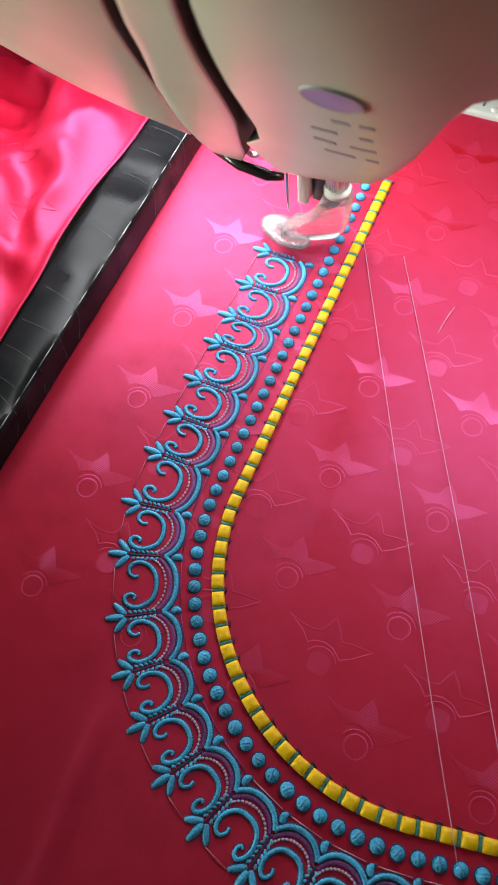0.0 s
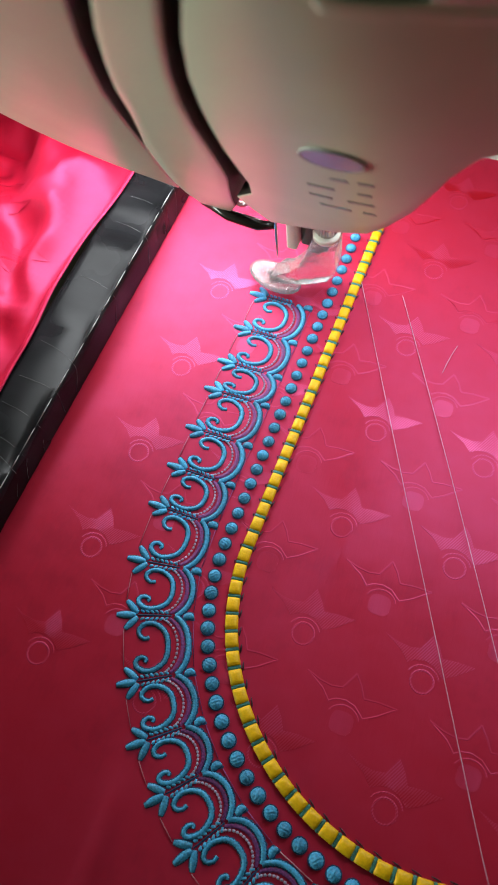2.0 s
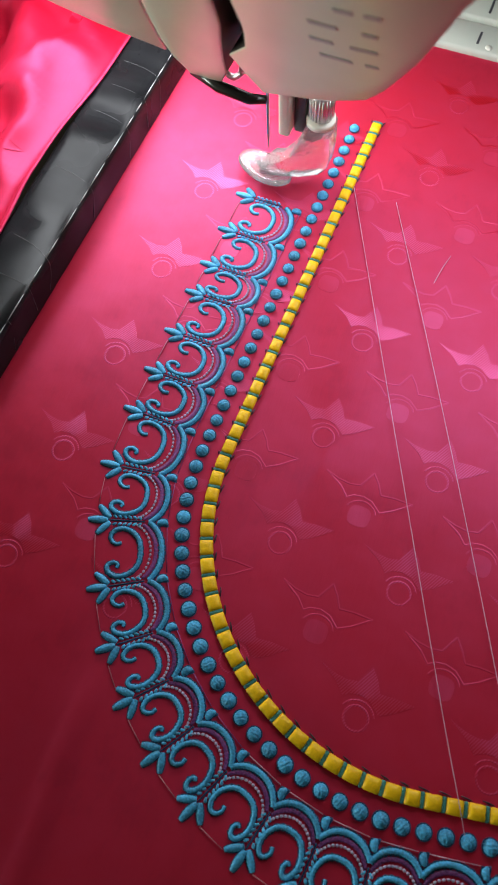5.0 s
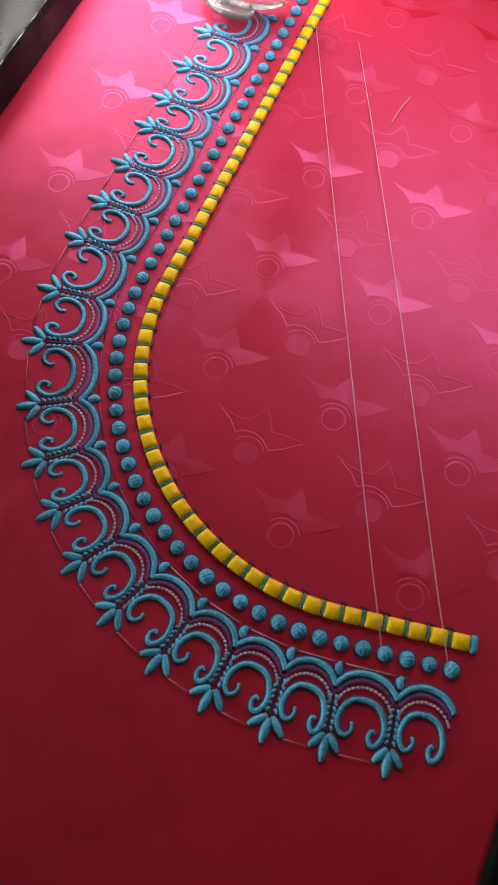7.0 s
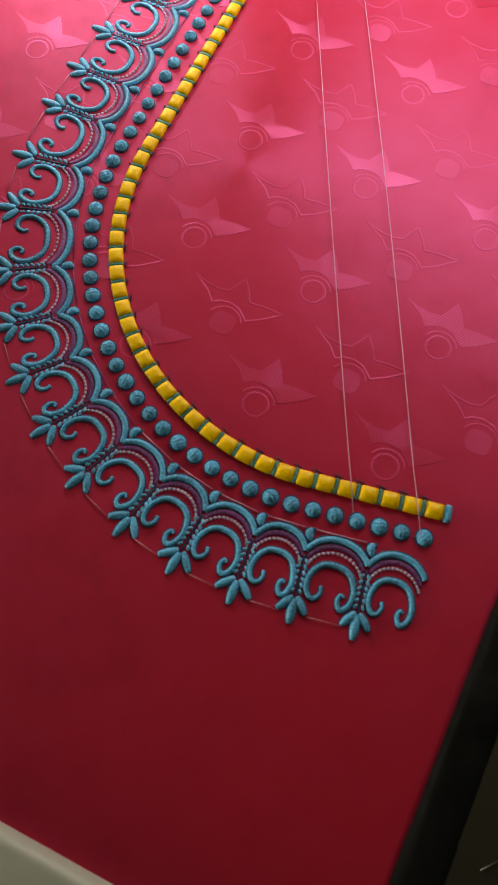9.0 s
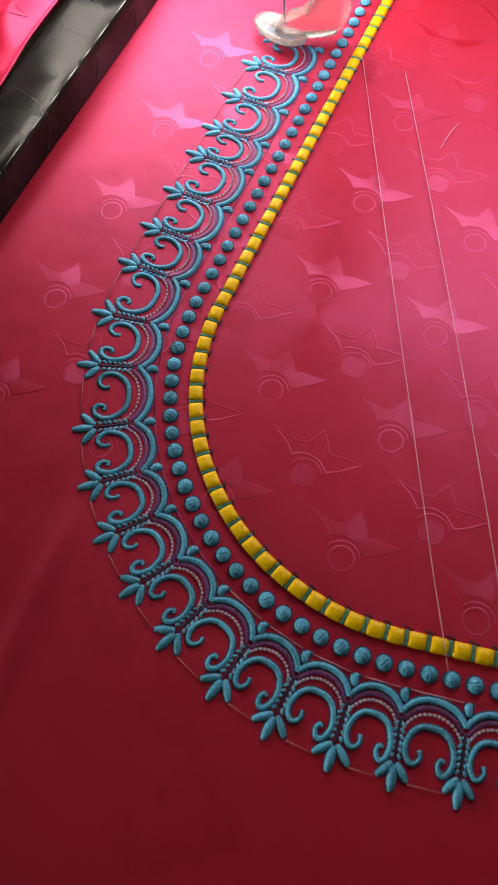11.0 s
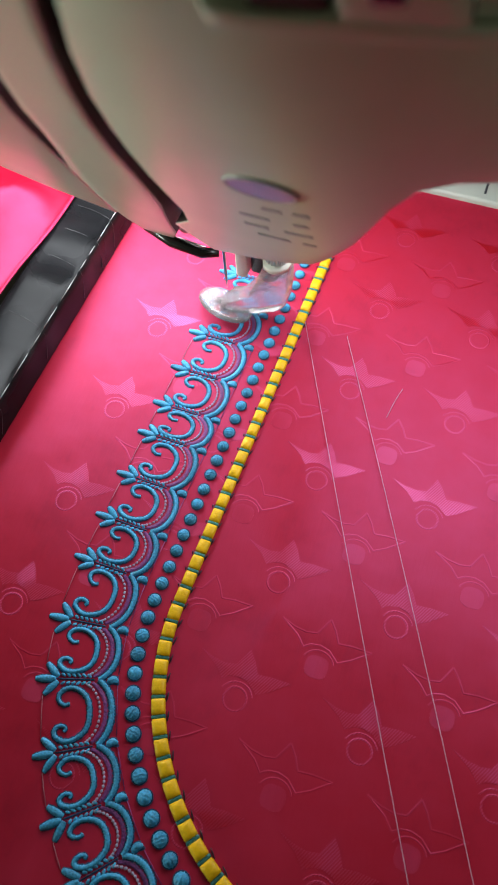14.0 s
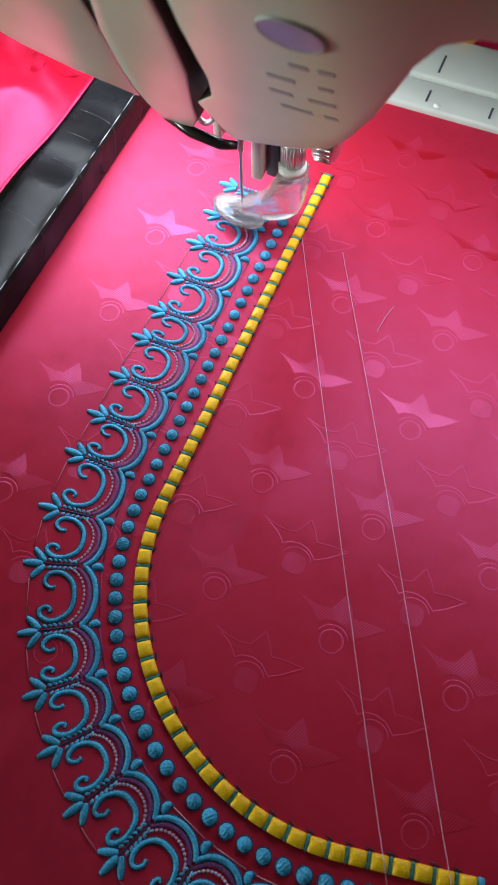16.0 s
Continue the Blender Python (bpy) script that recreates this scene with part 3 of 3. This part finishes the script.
def hoop_bars():
    # tape-wrapped side bars: section rounded, with a step at each turn of the tape
    def wrapped(x0, x1, y0, y1, z0, z1, seed):
        bm = bmesh.new()
        rng = random.Random(seed)
        cx, cz, hx, hz = (x0 + x1) / 2, (z0 + z1) / 2, (x1 - x0) / 2, (z1 - z0) / 2
        ys, y = [], y0
        while y < y1:
            turn = 5 + 6 * rng.random()
            grow = 0.12 + 0.08 * rng.random()
            ys += [(y, grow), (min(y1, y + turn - 0.4), grow + 0.09)]
            y += turn
        rings = []
        for y, g in ys:
            ring = []
            for k in range(24):
                a = 2 * math.pi * (k + 0.5) / 24
                c, s_ = math.cos(a), math.sin(a)
                px = abs(c) ** 0.26 * (1 if c > 0 else -1) * (hx + g)
                pz = abs(s_) ** 0.26 * (1 if s_ > 0 else -1) * (hz + g)
                ring.append(bm.verts.new(Vector((cx + px, y + 0.9 * math.sin(a * 2 + y), cz + pz)) * MM))
            rings.append(ring)
        for a, b in zip(rings, rings[1:]):
            for k in range(24):
                bm.faces.new((a[k], a[(k + 1) % 24], b[(k + 1) % 24], b[k]))
        bm.faces.new(rings[0][::-1])
        bm.faces.new(rings[-1])
        bmesh.ops.recalc_face_normals(bm, faces=bm.faces[:])
        return bm

    bar_left = part("side_bar", wrapped(-55.5, -40.0, -215, 98, -5, 9.5, 3), TAPE, hoop, "hoop side wrapped in glossy black tape")
    rng = random.Random(8)
    y = -120.0
    while y < 92:
        run = 3 + 7 * rng.random()
        # pale dashes paint the highlight along the bar's inner top edge
        part("edge_highlight", tube(bmesh.new(), [(-40.5, y, 9.1), (-40.45, y + run * 0.5, 9.15), (-40.5, y + run, 9.1)], [0.06, 0.17, 0.06], 5), TAPE_HIGHLIGHT, bar_left)
        if rng.random() < 0.6:
            lean = 1 + 3 * rng.random()
            a = [(-54.4, y + lean, 9.2), (-50.5, y + lean * 0.8, 9.75), (-45.0, y + lean * 0.5, 9.78), (-40.5, y, 9.12), (-39.85, y - 0.6, 6.0), (-39.75, y - lean, 1.0)]
            # tape overlaps, lighter than the tape to paint the glint on them
            part("tape_edge", tube(bmesh.new(), spline(a, 4), 0.04, 5), SEAM_GLINT, bar_left)
        y += run + 0.6 + 1.6 * rng.random()
    part("side_bar", wrapped(119.8, 127.0, -215, 98, -5, 2.2, 5), MATTE_TAPE, hoop, "hoop side wrapped in glossy black tape")
    part("end_bar", box(bmesh.new(), -40, 119.5, -220, -201, -5, 4, 2), HOOP_WHITE, hoop)
    far = part("end_bar", box(bmesh.new(), -40, 119.5, 65, 77, -5, 1.5, 1.2), HOOP_WHITE, hoop)
    part("outer_end_bar", box(bmesh.new(), -40, 119.5, 77.2, 97, -5, 2.4, 1.2), HOOP_WHITE, hoop)
    for x, y0, y1, z in ((36, 68, 73, 1.5), (36, 80, 88, 2.4), (55, 68, 72.7, 1.5)):
        part("tick_mark", box(bmesh.new(), x - 0.35, x + 0.35, y0, y1, z - 0.05, z + 0.1), PRINT_DARK, far, smooth=False)
    part("size_dot", tube(bmesh.new(), [(39.5, 67.5, 1.4), (39.5, 67.5, 1.7)], [1.1, 1.0], 16), WHITE, far)
    part("hoop_screw", tube(bmesh.new(), [(40, 96, 3.5), (40, 97, 3.5), (40, 103, 3.5), (40, 104, 3.5)], [2.2, 2.8, 2.8, 2.2], 16), YELLOW_PLASTIC, hoop, "yellow adjusting screw of the hoop")


hoop_bars()

# ---- sewing machine ----
machine = tagged(new("sewing_machine"), "ivory computerised embroidery machine with a clear plastic foot", "sewing machine")


COVER_TURN = (0.0257, -0.0087, -0.0257)
COVER = Matrix.Translation((6.38, -30.77, 70.71)) @ Euler(COVER_TURN).to_matrix().to_4x4() @ Matrix.Translation((-9, 30, -75))


def face(x, z, c=0.0):
    """A point of the forward-leaning front, c behind it."""
    bulge = 0.005 * max(0.0, x - 25.0) ** 2 if x > 25 else 0.0012 * (x - 25.0) ** 2
    if x > 25:
        bulge *= 1.0 + 0.02 * max(0.0, z - 100.0)
    turned = min(0.012 * max(0.0, x - 38.0) ** 2, 10.0)
    return COVER @ Vector((x, 11.9 - 0.6 * z + min(bulge, 24.0) + turned + c, z))


def panel(columns, depth, seg=14):
    """A front panel from columns of (x, z) points from bottom to top, closed behind."""
    bm = bmesh.new()
    cols = []
    for col in columns:
        xs, zs = [p[0] for p in col], [p[1] for p in col]
        cum = [0.0]
        for a, b in zip(col, col[1:]):
            cum.append(cum[-1] + math.dist(a, b))
        cols.append([(interp(t * cum[-1], cum, xs), interp(t * cum[-1], cum, zs)) for t in np.linspace(0, 1, seg)])
    front = [[bm.verts.new(Vector(face(x, z)) * MM) for x, z in c] for c in cols]
    back = [[bm.verts.new(Vector(face(x, z, depth)) * MM) for x, z in c] for c in cols]
    for g, flip in ((front, False), (back, True)):
        for a, b in zip(g, g[1:]):
            for k in range(seg - 1):
                q = (a[k], b[k], b[k + 1], a[k + 1])
                bm.faces.new(q[::-1] if flip else q)
    for f, b in ((front[0], back[0]), (front[-1], back[-1]), ([c[0] for c in front], [c[0] for c in back]), ([c[-1] for c in front], [c[-1] for c in back])):
        for k in range(len(f) - 1):
            bm.faces.new((f[k], f[k + 1], b[k + 1], b[k]))
    # side walls take the dark material: shade in the slots put into colour
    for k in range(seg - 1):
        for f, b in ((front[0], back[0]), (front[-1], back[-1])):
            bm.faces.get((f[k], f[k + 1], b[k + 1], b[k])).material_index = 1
    bmesh.ops.recalc_face_normals(bm, faces=bm.faces[:])
    rim = [e for e in bm.edges if len(e.link_faces) == 2 and e.calc_face_angle(0) > 0.9]
    bmesh.ops.bevel(bm, geom=rim, offset=0.3 * MM, segments=2, affect="EDGES", profile=0.5)
    return bm


SLIT_R = [(9.0, 51.0), (8.0, 60.0), (7.6, 69.0), (14.5, 76.5), (18.0, 102.0), (20.6, 114.0), (25.0, 129.0), (31.0, 142.0), (40, 156)]
SLIT_L = [(-1.5, 48.5), (2.5, 56.0), (6.0, 68.0), (11.5, 83.0), (15.0, 100.0), (17.2, 112.0), (22.6, 128.0), (28.6, 141.0), (37, 156)]
SLIT2_R = [(-10.0, 45.0), (-10.5, 57.0), (-6.0, 74.0), (-0.5, 91.0), (5.0, 103.0), (8.2, 113.0), (15.4, 129.0), (21.5, 139.5), (30, 156)]
SLIT2_L = [(-10.6, 57.2), (-8.0, 68.0), (-4.0, 81.0), (-1.0, 91.0), (2.5, 103.0), (5.8, 113.0), (13.0, 129.0), (19.0, 140.0), (27, 156)]
UNDER_X = [9, 24, 33, 37, 40, 43, 47.5, 50, 52.5, 55, 62, 75, 110, 260]
UNDER_Z = [51, 58.5, 65, 71.5, 78, 84.2, 96.0, 102.9, 105.2, 105.4, 99.9, 94.8, 92.8, 92.8]


def head():
    xs = [11, 14, 18, 22, 26, 30, 33, 35, 36.5, 38, 39.5, 41, 43, 45, 47, 49, 52, 56, 62, 75, 95, 130, 190, 260]
    cols = [SLIT_R]
    for i, x in enumerate(xs):
        z0 = interp(x, UNDER_X, UNDER_Z)
        blend = max(0.0, 1 - i / 7.0)
        top_x = x + (40 - 9) * blend * 0.9 if blend else x
        top_x = max(top_x, 41 + i * 0.8)
        col = []
        for t in np.linspace(0, 1, 12):
            z = z0 + (156 - z0) * t
            slit_x = interp(z, [p[1] for p in SLIT_R], [p[0] for p in SLIT_R])
            straight = x + (top_x - x) * t
            col.append((max(straight, slit_x + 0.6 * (i + 1)), z))
        cols.append(col)
    part("front_cover", panel(cols, 30), IVORY, machine)
    part("lever_strip", panel([[(a[0] + (b[0] - a[0]) * t, a[1] + (b[1] - a[1]) * t) for a, b in zip(SLIT2_R, SLIT_L)] for t in np.linspace(0, 1, 7)], 12), IVORY, machine, "curved ivory strip with a rounded tip")
    left = [[(-95, 99), (-95, 156)], [(-75, 81), (-70, 156)], [(-60, 69.5), (-52, 156)], [(-48, 62), (-38, 156)], [(-39, 58.5), (-24, 156)], [(-27, 57.5), (-6, 156)]]
    part("left_cover", panel([*left, SLIT2_L], 30), IVORY, machine)
    # dark core behind the gaps, its colour standing for the shade in them
    part("inner_body", panel([[(x, z0), (x, 150)] for x, z0 in ((-60, 84), (-20, 68), (-4, 66), (10, 62), (25, 64), (60, 124))], 12, 4), DARK, machine, "dark core coloured as the shade in the slots").location = (0, 0.008, 0)
    bm = bmesh.new()
    box(bm, -120, 300, -62, 70, 157, 235, 10, 4)
    part("upper_body", bm, IVORY, machine)
    bm = bmesh.new()
    box(bm, -100, 300, -20, 75, 128, 160, 6, 3)
    part("arm", bm, IVORY, machine)
    part("column", box(bmesh.new(), 300, 400, -40, 90, -94, 235, 12, 4), IVORY, machine)
    part("bed", box(bmesh.new(), -60, 320, -30, 90, -94, -8, 6, 3), IVORY, machine, "ivory free arm under the hoop")
    ledge_x, ledge_z = [41, 43, 48, 53, 60, 70, 120], [140.4, 139.2, 137.4, 134.4, 129.8, 124, 118]
    xs2 = [41, 42, 43.3, 45.5, 48, 50.5, 53, 56, 60, 65, 70, 90, 120]
    ledge = part("control_panel", panel([[(x, interp(x, ledge_x, ledge_z)), (x, interp(x, ledge_x, ledge_z) + 2.4)] for x in xs2], 6, 4), IVORY, machine, "ivory ledge under the control panel")
    ledge.location = (0, -0.0012, 0)

    def inset(x0, x1, up0, up1, c, mat, name, label=""):
        cols = [[(x, interp(x, ledge_x, ledge_z) + up0), (x, interp(x, ledge_x, ledge_z) + up1)] for x in np.linspace(x0, x1, 5)]
        part(name, panel(cols, 3, 3), mat, ledge, label).location = (0, c * MM, 0)

    inset(43.6, 47.9, 2.6, 9.0, 0.4, SCREEN, "screen", "small dark display")
    inset(48.6, 56.0, 2.6, 10.0, -0.3, IVORY, "button_panel")
    inset(50.5, 52.4, 4.8, 6.8, -0.8, BLACK_PLASTIC, "button")
    inset(58.2, 59.8, 4.4, 6.2, -0.2, BLACK_PLASTIC, "button")
    # badge and unreadable print 
    oval = [(35.2 + 3.8 * math.cos(a), 106.2 + 3.1 * math.sin(a) - 0.18 * 3.8 * math.cos(a)) for a in np.linspace(0, 2 * math.pi, 28, endpoint=False)]
    part("badge", prism(bmesh.new(), oval, lambda a, b, c: face(a, b, c - 0.35), 1.0), LILAC, machine, "oval lilac badge", False)
    rim = [Vector(face(35.2 + 4.05 * math.cos(a), 106.2 + 3.3 * math.sin(a) - 0.18 * 4.05 * math.cos(a), -0.1)) for a in np.linspace(0, 2 * math.pi, 29)]
    part("badge_rim", tube(bmesh.new(), rim, 0.28, 6), PRINT, machine)
    for z, bars in ((97.5, ((31.5, 34.0), (35.5, 37.6))), (92.0, ((27, 31), (34.5, 36.5))), (86.5, ((26.0, 29.5), (32.0, 36.0))), (81.0, ((26.5, 31.5), (33.5, 35.5)))):
        for a, b in bars:
            a, b = a + 1.5, b + 1.5
            o = [(a, z - 0.1 * (a - 30)), (b, z - 0.1 * (b - 30)), (b, z - 0.1 * (b - 30) + 1.1), (a, z - 0.1 * (a - 30) + 1.1)]
            part("print_bar", prism(bmesh.new(), o, lambda p, q, c: face(p, q, c - 0.12), 0.5), PRINT, machine, "", False)


head()


def threader_and_bars():
    bm = bmesh.new()
    tube(bm, [(-9, -12, 47), (-2, -14.5, 46.5), (5, -14.5, 45.5), (8.2, -13, 45)], [1.4, 1.3, 1.2, 0.9], 10)
    lever = part("threader_arm", bm, BLACK_PLASTIC, machine, "black needle threader arm")
    lever.location = (-0.0026, -0.0008, -0.0043)
    part("threader_hook", tube(bmesh.new(), [(-10, -10, 45), (-3, -11, 43.6), (4, -11, 43)], 0.5, 6), CHROME, lever)
    # presser bar with its clamp screw
    part("presser_bar", tube(bmesh.new(), [(9, 8, 14), (9, 8, 80)], 3.0, 16), STEEL, machine)
    part("bar_guide", box(bmesh.new(), 1.7, 4.7, 2.0, 8.0, 14.5, 70, 0.7), WHITE, machine, "white plastic guide beside the needle")
    part("bar_bracket", box(bmesh.new(), 4.9, 8.4, 4.5, 11.0, 14.5, 60, 0.6), BLACK_PLASTIC, machine, "black bracket behind the needle")
    part("thread_hook", tube(bmesh.new(), spline([(-7, -8, 44), (-6.6, -8.5, 40.5), (-4.5, -8.8, 39.2), (-2.6, -8.5, 40.6), (-2.4, -8, 43)], 4), 0.7, 8), CHROME, machine)
    part("lamp_housing", box(bmesh.new(), -40, -8, -2, 26, 60, 72, 2), IVORY, machine)


threader_and_bars()

# the foot hops with the stitches
foot = new("presser_foot")
foot.parent = machine
tagged(foot, "clear plastic embroidery foot with an oval needle hole")


def presser_foot():
    # oval toe with a slot
    bm = bmesh.new()
    n = 36
    rings = []
    prof = ((1.0, 0.9), (1.05, 1.5), (1.0, 2.1), (0.84, 2.4), (0.6, 2.1), (0.36, 1.9), (0.2, 1.7), (0.2, 0.9))
    for f, z in prof:
        ring = []
        for k in range(n):
            a = 2 * math.pi * k / n
            rx, ry = 7.9 * f, 4.3 * f * (1.0 if f > 0.3 else 0.45)
            x, y = rx * math.cos(a), ry * math.sin(a)
            ring.append(bm.verts.new(Vector((x * 0.97 - 1.4 + y * 0.15, y - 0.24 * x + 0.5, z)) * MM))
        rings.append(ring)
    for a, b in zip(rings, rings[1:] + rings[:1]):
        for k in range(n):
            bm.faces.new((a[k], a[(k + 1) % n], b[(k + 1) % n], b[k]))
    bmesh.ops.recalc_face_normals(bm, faces=bm.faces[:])
    part("toe", bm, CLEAR, foot)
    bm = bmesh.new()
    boot = [(-1.0, 1.2), (5, 1.0), (10, 1.4), (13, 2.2), (14.6, 4), (15.0, 9), (14.9, 16.9), (8.6, 16.9), (7.2, 12.5), (5.6, 9.4), (3.2, 7.0), (0.4, 5.2), (-2.0, 3.6), (-2.2, 2.0)]
    prism(bm, boot, lambda x, z, c: (x, 0.4 + 0.4 * max(0.0, x) + (2.9 + 0.06 * max(0.0, x)) * (c / 3.0 - 1.0), z), 6.0)
    rim = [e for e in bm.edges if e.calc_face_angle(0) > 1.2]
    bmesh.ops.bevel(bm, geom=rim, offset=1.3 * MM, segments=3, affect="EDGES", profile=0.5)
    part("boot", bm, CLEAR, foot, "frosted clear plastic shank")
    part("collar", tube(bmesh.new(), [(11.7, 5.6, 16.8), (11.7, 5.6, 18.6)], [3.6, 3.6], 22), WHITE, foot, "white plastic collar")
    bm = bmesh.new()
    tube(bm, [(11.7, 5.6, 18.6), (11.7, 5.6, 19.2), (11.7, 5.6, 25.5), (11.7, 5.6, 26.2)], [2.4, 2.9, 2.9, 2.4], 22)
    for k in range(22):
        a = 2 * math.pi * k / 22
        tube(bm, [(11.7 + 2.9 * math.cos(a), 5.6 + 2.9 * math.sin(a), 19.2), (11.7 + 2.9 * math.cos(a), 5.6 + 2.9 * math.sin(a), 25.5)], 0.28, 4)
    part("thumb_screw", bm, CHROME, foot, "knurled chrome thumb screw")


presser_foot()

# the needle bar goes up and down; drawn at its lowest
bar = new("needle_bar")
bar.parent = machine
tagged(bar, "steel needle bar with clamp and needle")
STROKE = 27.0


def needle_bar():
    part("rod", tube(bmesh.new(), [(0, 3, 20), (0, 3, 95)], 3.1, 18), STEEL, bar)
    bm = bmesh.new()
    box(bm, -4.6, 4.6, -2.6, 6.6, 11, 21, 0.9, 3)
    box(bm, 4.0, 12.5, -1.8, 4.0, 11.5, 17.5, 0.8, 2)
    clamp = part("clamp", bm, CHROME, bar)
    part("clamp_guide", box(bmesh.new(), -5.6, -3.6, -3.2, 1.0, 9.5, 20.5, 0.5), WHITE, clamp, "pale thread guide")
    bm = bmesh.new()
    tube(bm, [(12.5, 1, 14.5), (20.0, 1, 14.5)], 1.3, 10)
    tube(bm, [(19.0, 1, 14.5), (19.8, 1, 14.5), (23.6, 1, 14.5), (24.4, 1, 14.5)], [3.9, 4.6, 4.6, 3.9], 24)
    for k in range(24):
        a = 2 * math.pi * k / 24
        tube(bm, [(19.8, 1 + 4.6 * math.cos(a), 14.5 + 4.6 * math.sin(a)), (23.6, 1 + 4.6 * math.cos(a), 14.5 + 4.6 * math.sin(a))], 0.3, 4)
    part("clamp_screw", bm, CHROME, bar, "chrome needle clamp screw")
    bm = bmesh.new()
    tube(bm, [(0, 0, -14), (0, 0, -10), (0, 0, 4), (0, 0, 5), (0, 0, 13)], [0.05, 0.36, 0.4, 0.85, 0.9], 10)
    part("needle", bm, STEEL, bar)
    part("needle_thread", tube(bmesh.new(), [(-0.2, -1.0, 20), (0.3, -1.4, 11), (0.1, -0.7, 2), (0, -0.4, -9)], 0.16, 5), BLUE, bar, "blue thread running to the needle")


needle_bar()

# share of the stroke, seconds: 0 up, 1 down
STROKES = [(0.0, 0), (0.3, 0), (0.4, 0.55), (0.5, 1), (0.6, 0.6), (0.7, 0.1), (0.9, 0), (1.0, 0.5), (1.1, 1), (1.2, 0.85), (1.3, 0.6), (1.4, 0.15), (1.5, 0), (2.6, 0), (2.7, 0.35), (2.8, 0.65), (2.9, 0.85), (3.0, 0.8), (3.1, 0.1), (3.3, 0), (3.4, 0.5), (3.5, 1), (3.6, 0.65), (3.7, 0.1), (3.9, 0.05), (4.0, 0.6), (4.1, 0.95), (4.2, 0.6), (4.4, 0.05), (4.7, 0.95), (5.0, 0.05), (5.3, 0.95), (5.6, 0.05), (5.8, 0.9), (6.1, 0.05), (6.3, 0.45), (6.4, 0.85), (6.5, 1), (6.6, 0.8), (6.7, 0.3), (6.9, 0)]
STROKES += [(7.2 + 0.3 * k, 0.95 if k % 2 == 0 else 0.03) for k in range(15)]
STROKES += [(11.6, 0.4), (11.8, 0.75), (11.9, 0.6), (12.0, 0.5), (12.1, 0.4), (12.2, 0.2), (12.3, 0.05), (12.5, 0), (13.3, 0), (13.4, 0.35), (13.5, 0.65), (13.6, 0.95), (13.7, 0.9), (13.8, 0.75), (13.9, 0.2), (14.0, 0.05), (14.3, 0), (14.4, 0.1), (14.5, 1), (14.6, 0.6), (14.7, 0.8), (14.8, 0.95), (14.9, 0.7), (15.0, 0.6), (15.1, 0.2), (15.3, 0), (15.5, 0), (15.6, 0.1), (15.7, 0.6), (15.8, 0.9), (15.9, 0.85), (16.0, 0.25)]


def motions():
    along = [(t, pose(x, y, 0)) for t, x, y in HOOP]
    walk(fabric, along)
    walk(hoop, along)
    # the two newest motifs come up through the cloth as they are stitched
    for ob, start, end in zip(NEW_MOTIFS, (4.4, 9.8), (6.2, 11.6)):
        walk(ob, [(0.0, pose(0, 0, -0.003)), (start, pose(0, 0, -0.003)), (end, pose(0, 0, 0)), (16.0, pose(0, 0, 0))])
    walk(bar, [(t, pose(0, 0, STROKE * MM * (1 - s))) for t, s in STROKES])
    walk(foot, [(t, pose(0, 0, MM * (1.6 * (1 - min(1.0, 1.6 * s)) + 0.5))) for t, s in STROKES])


motions()
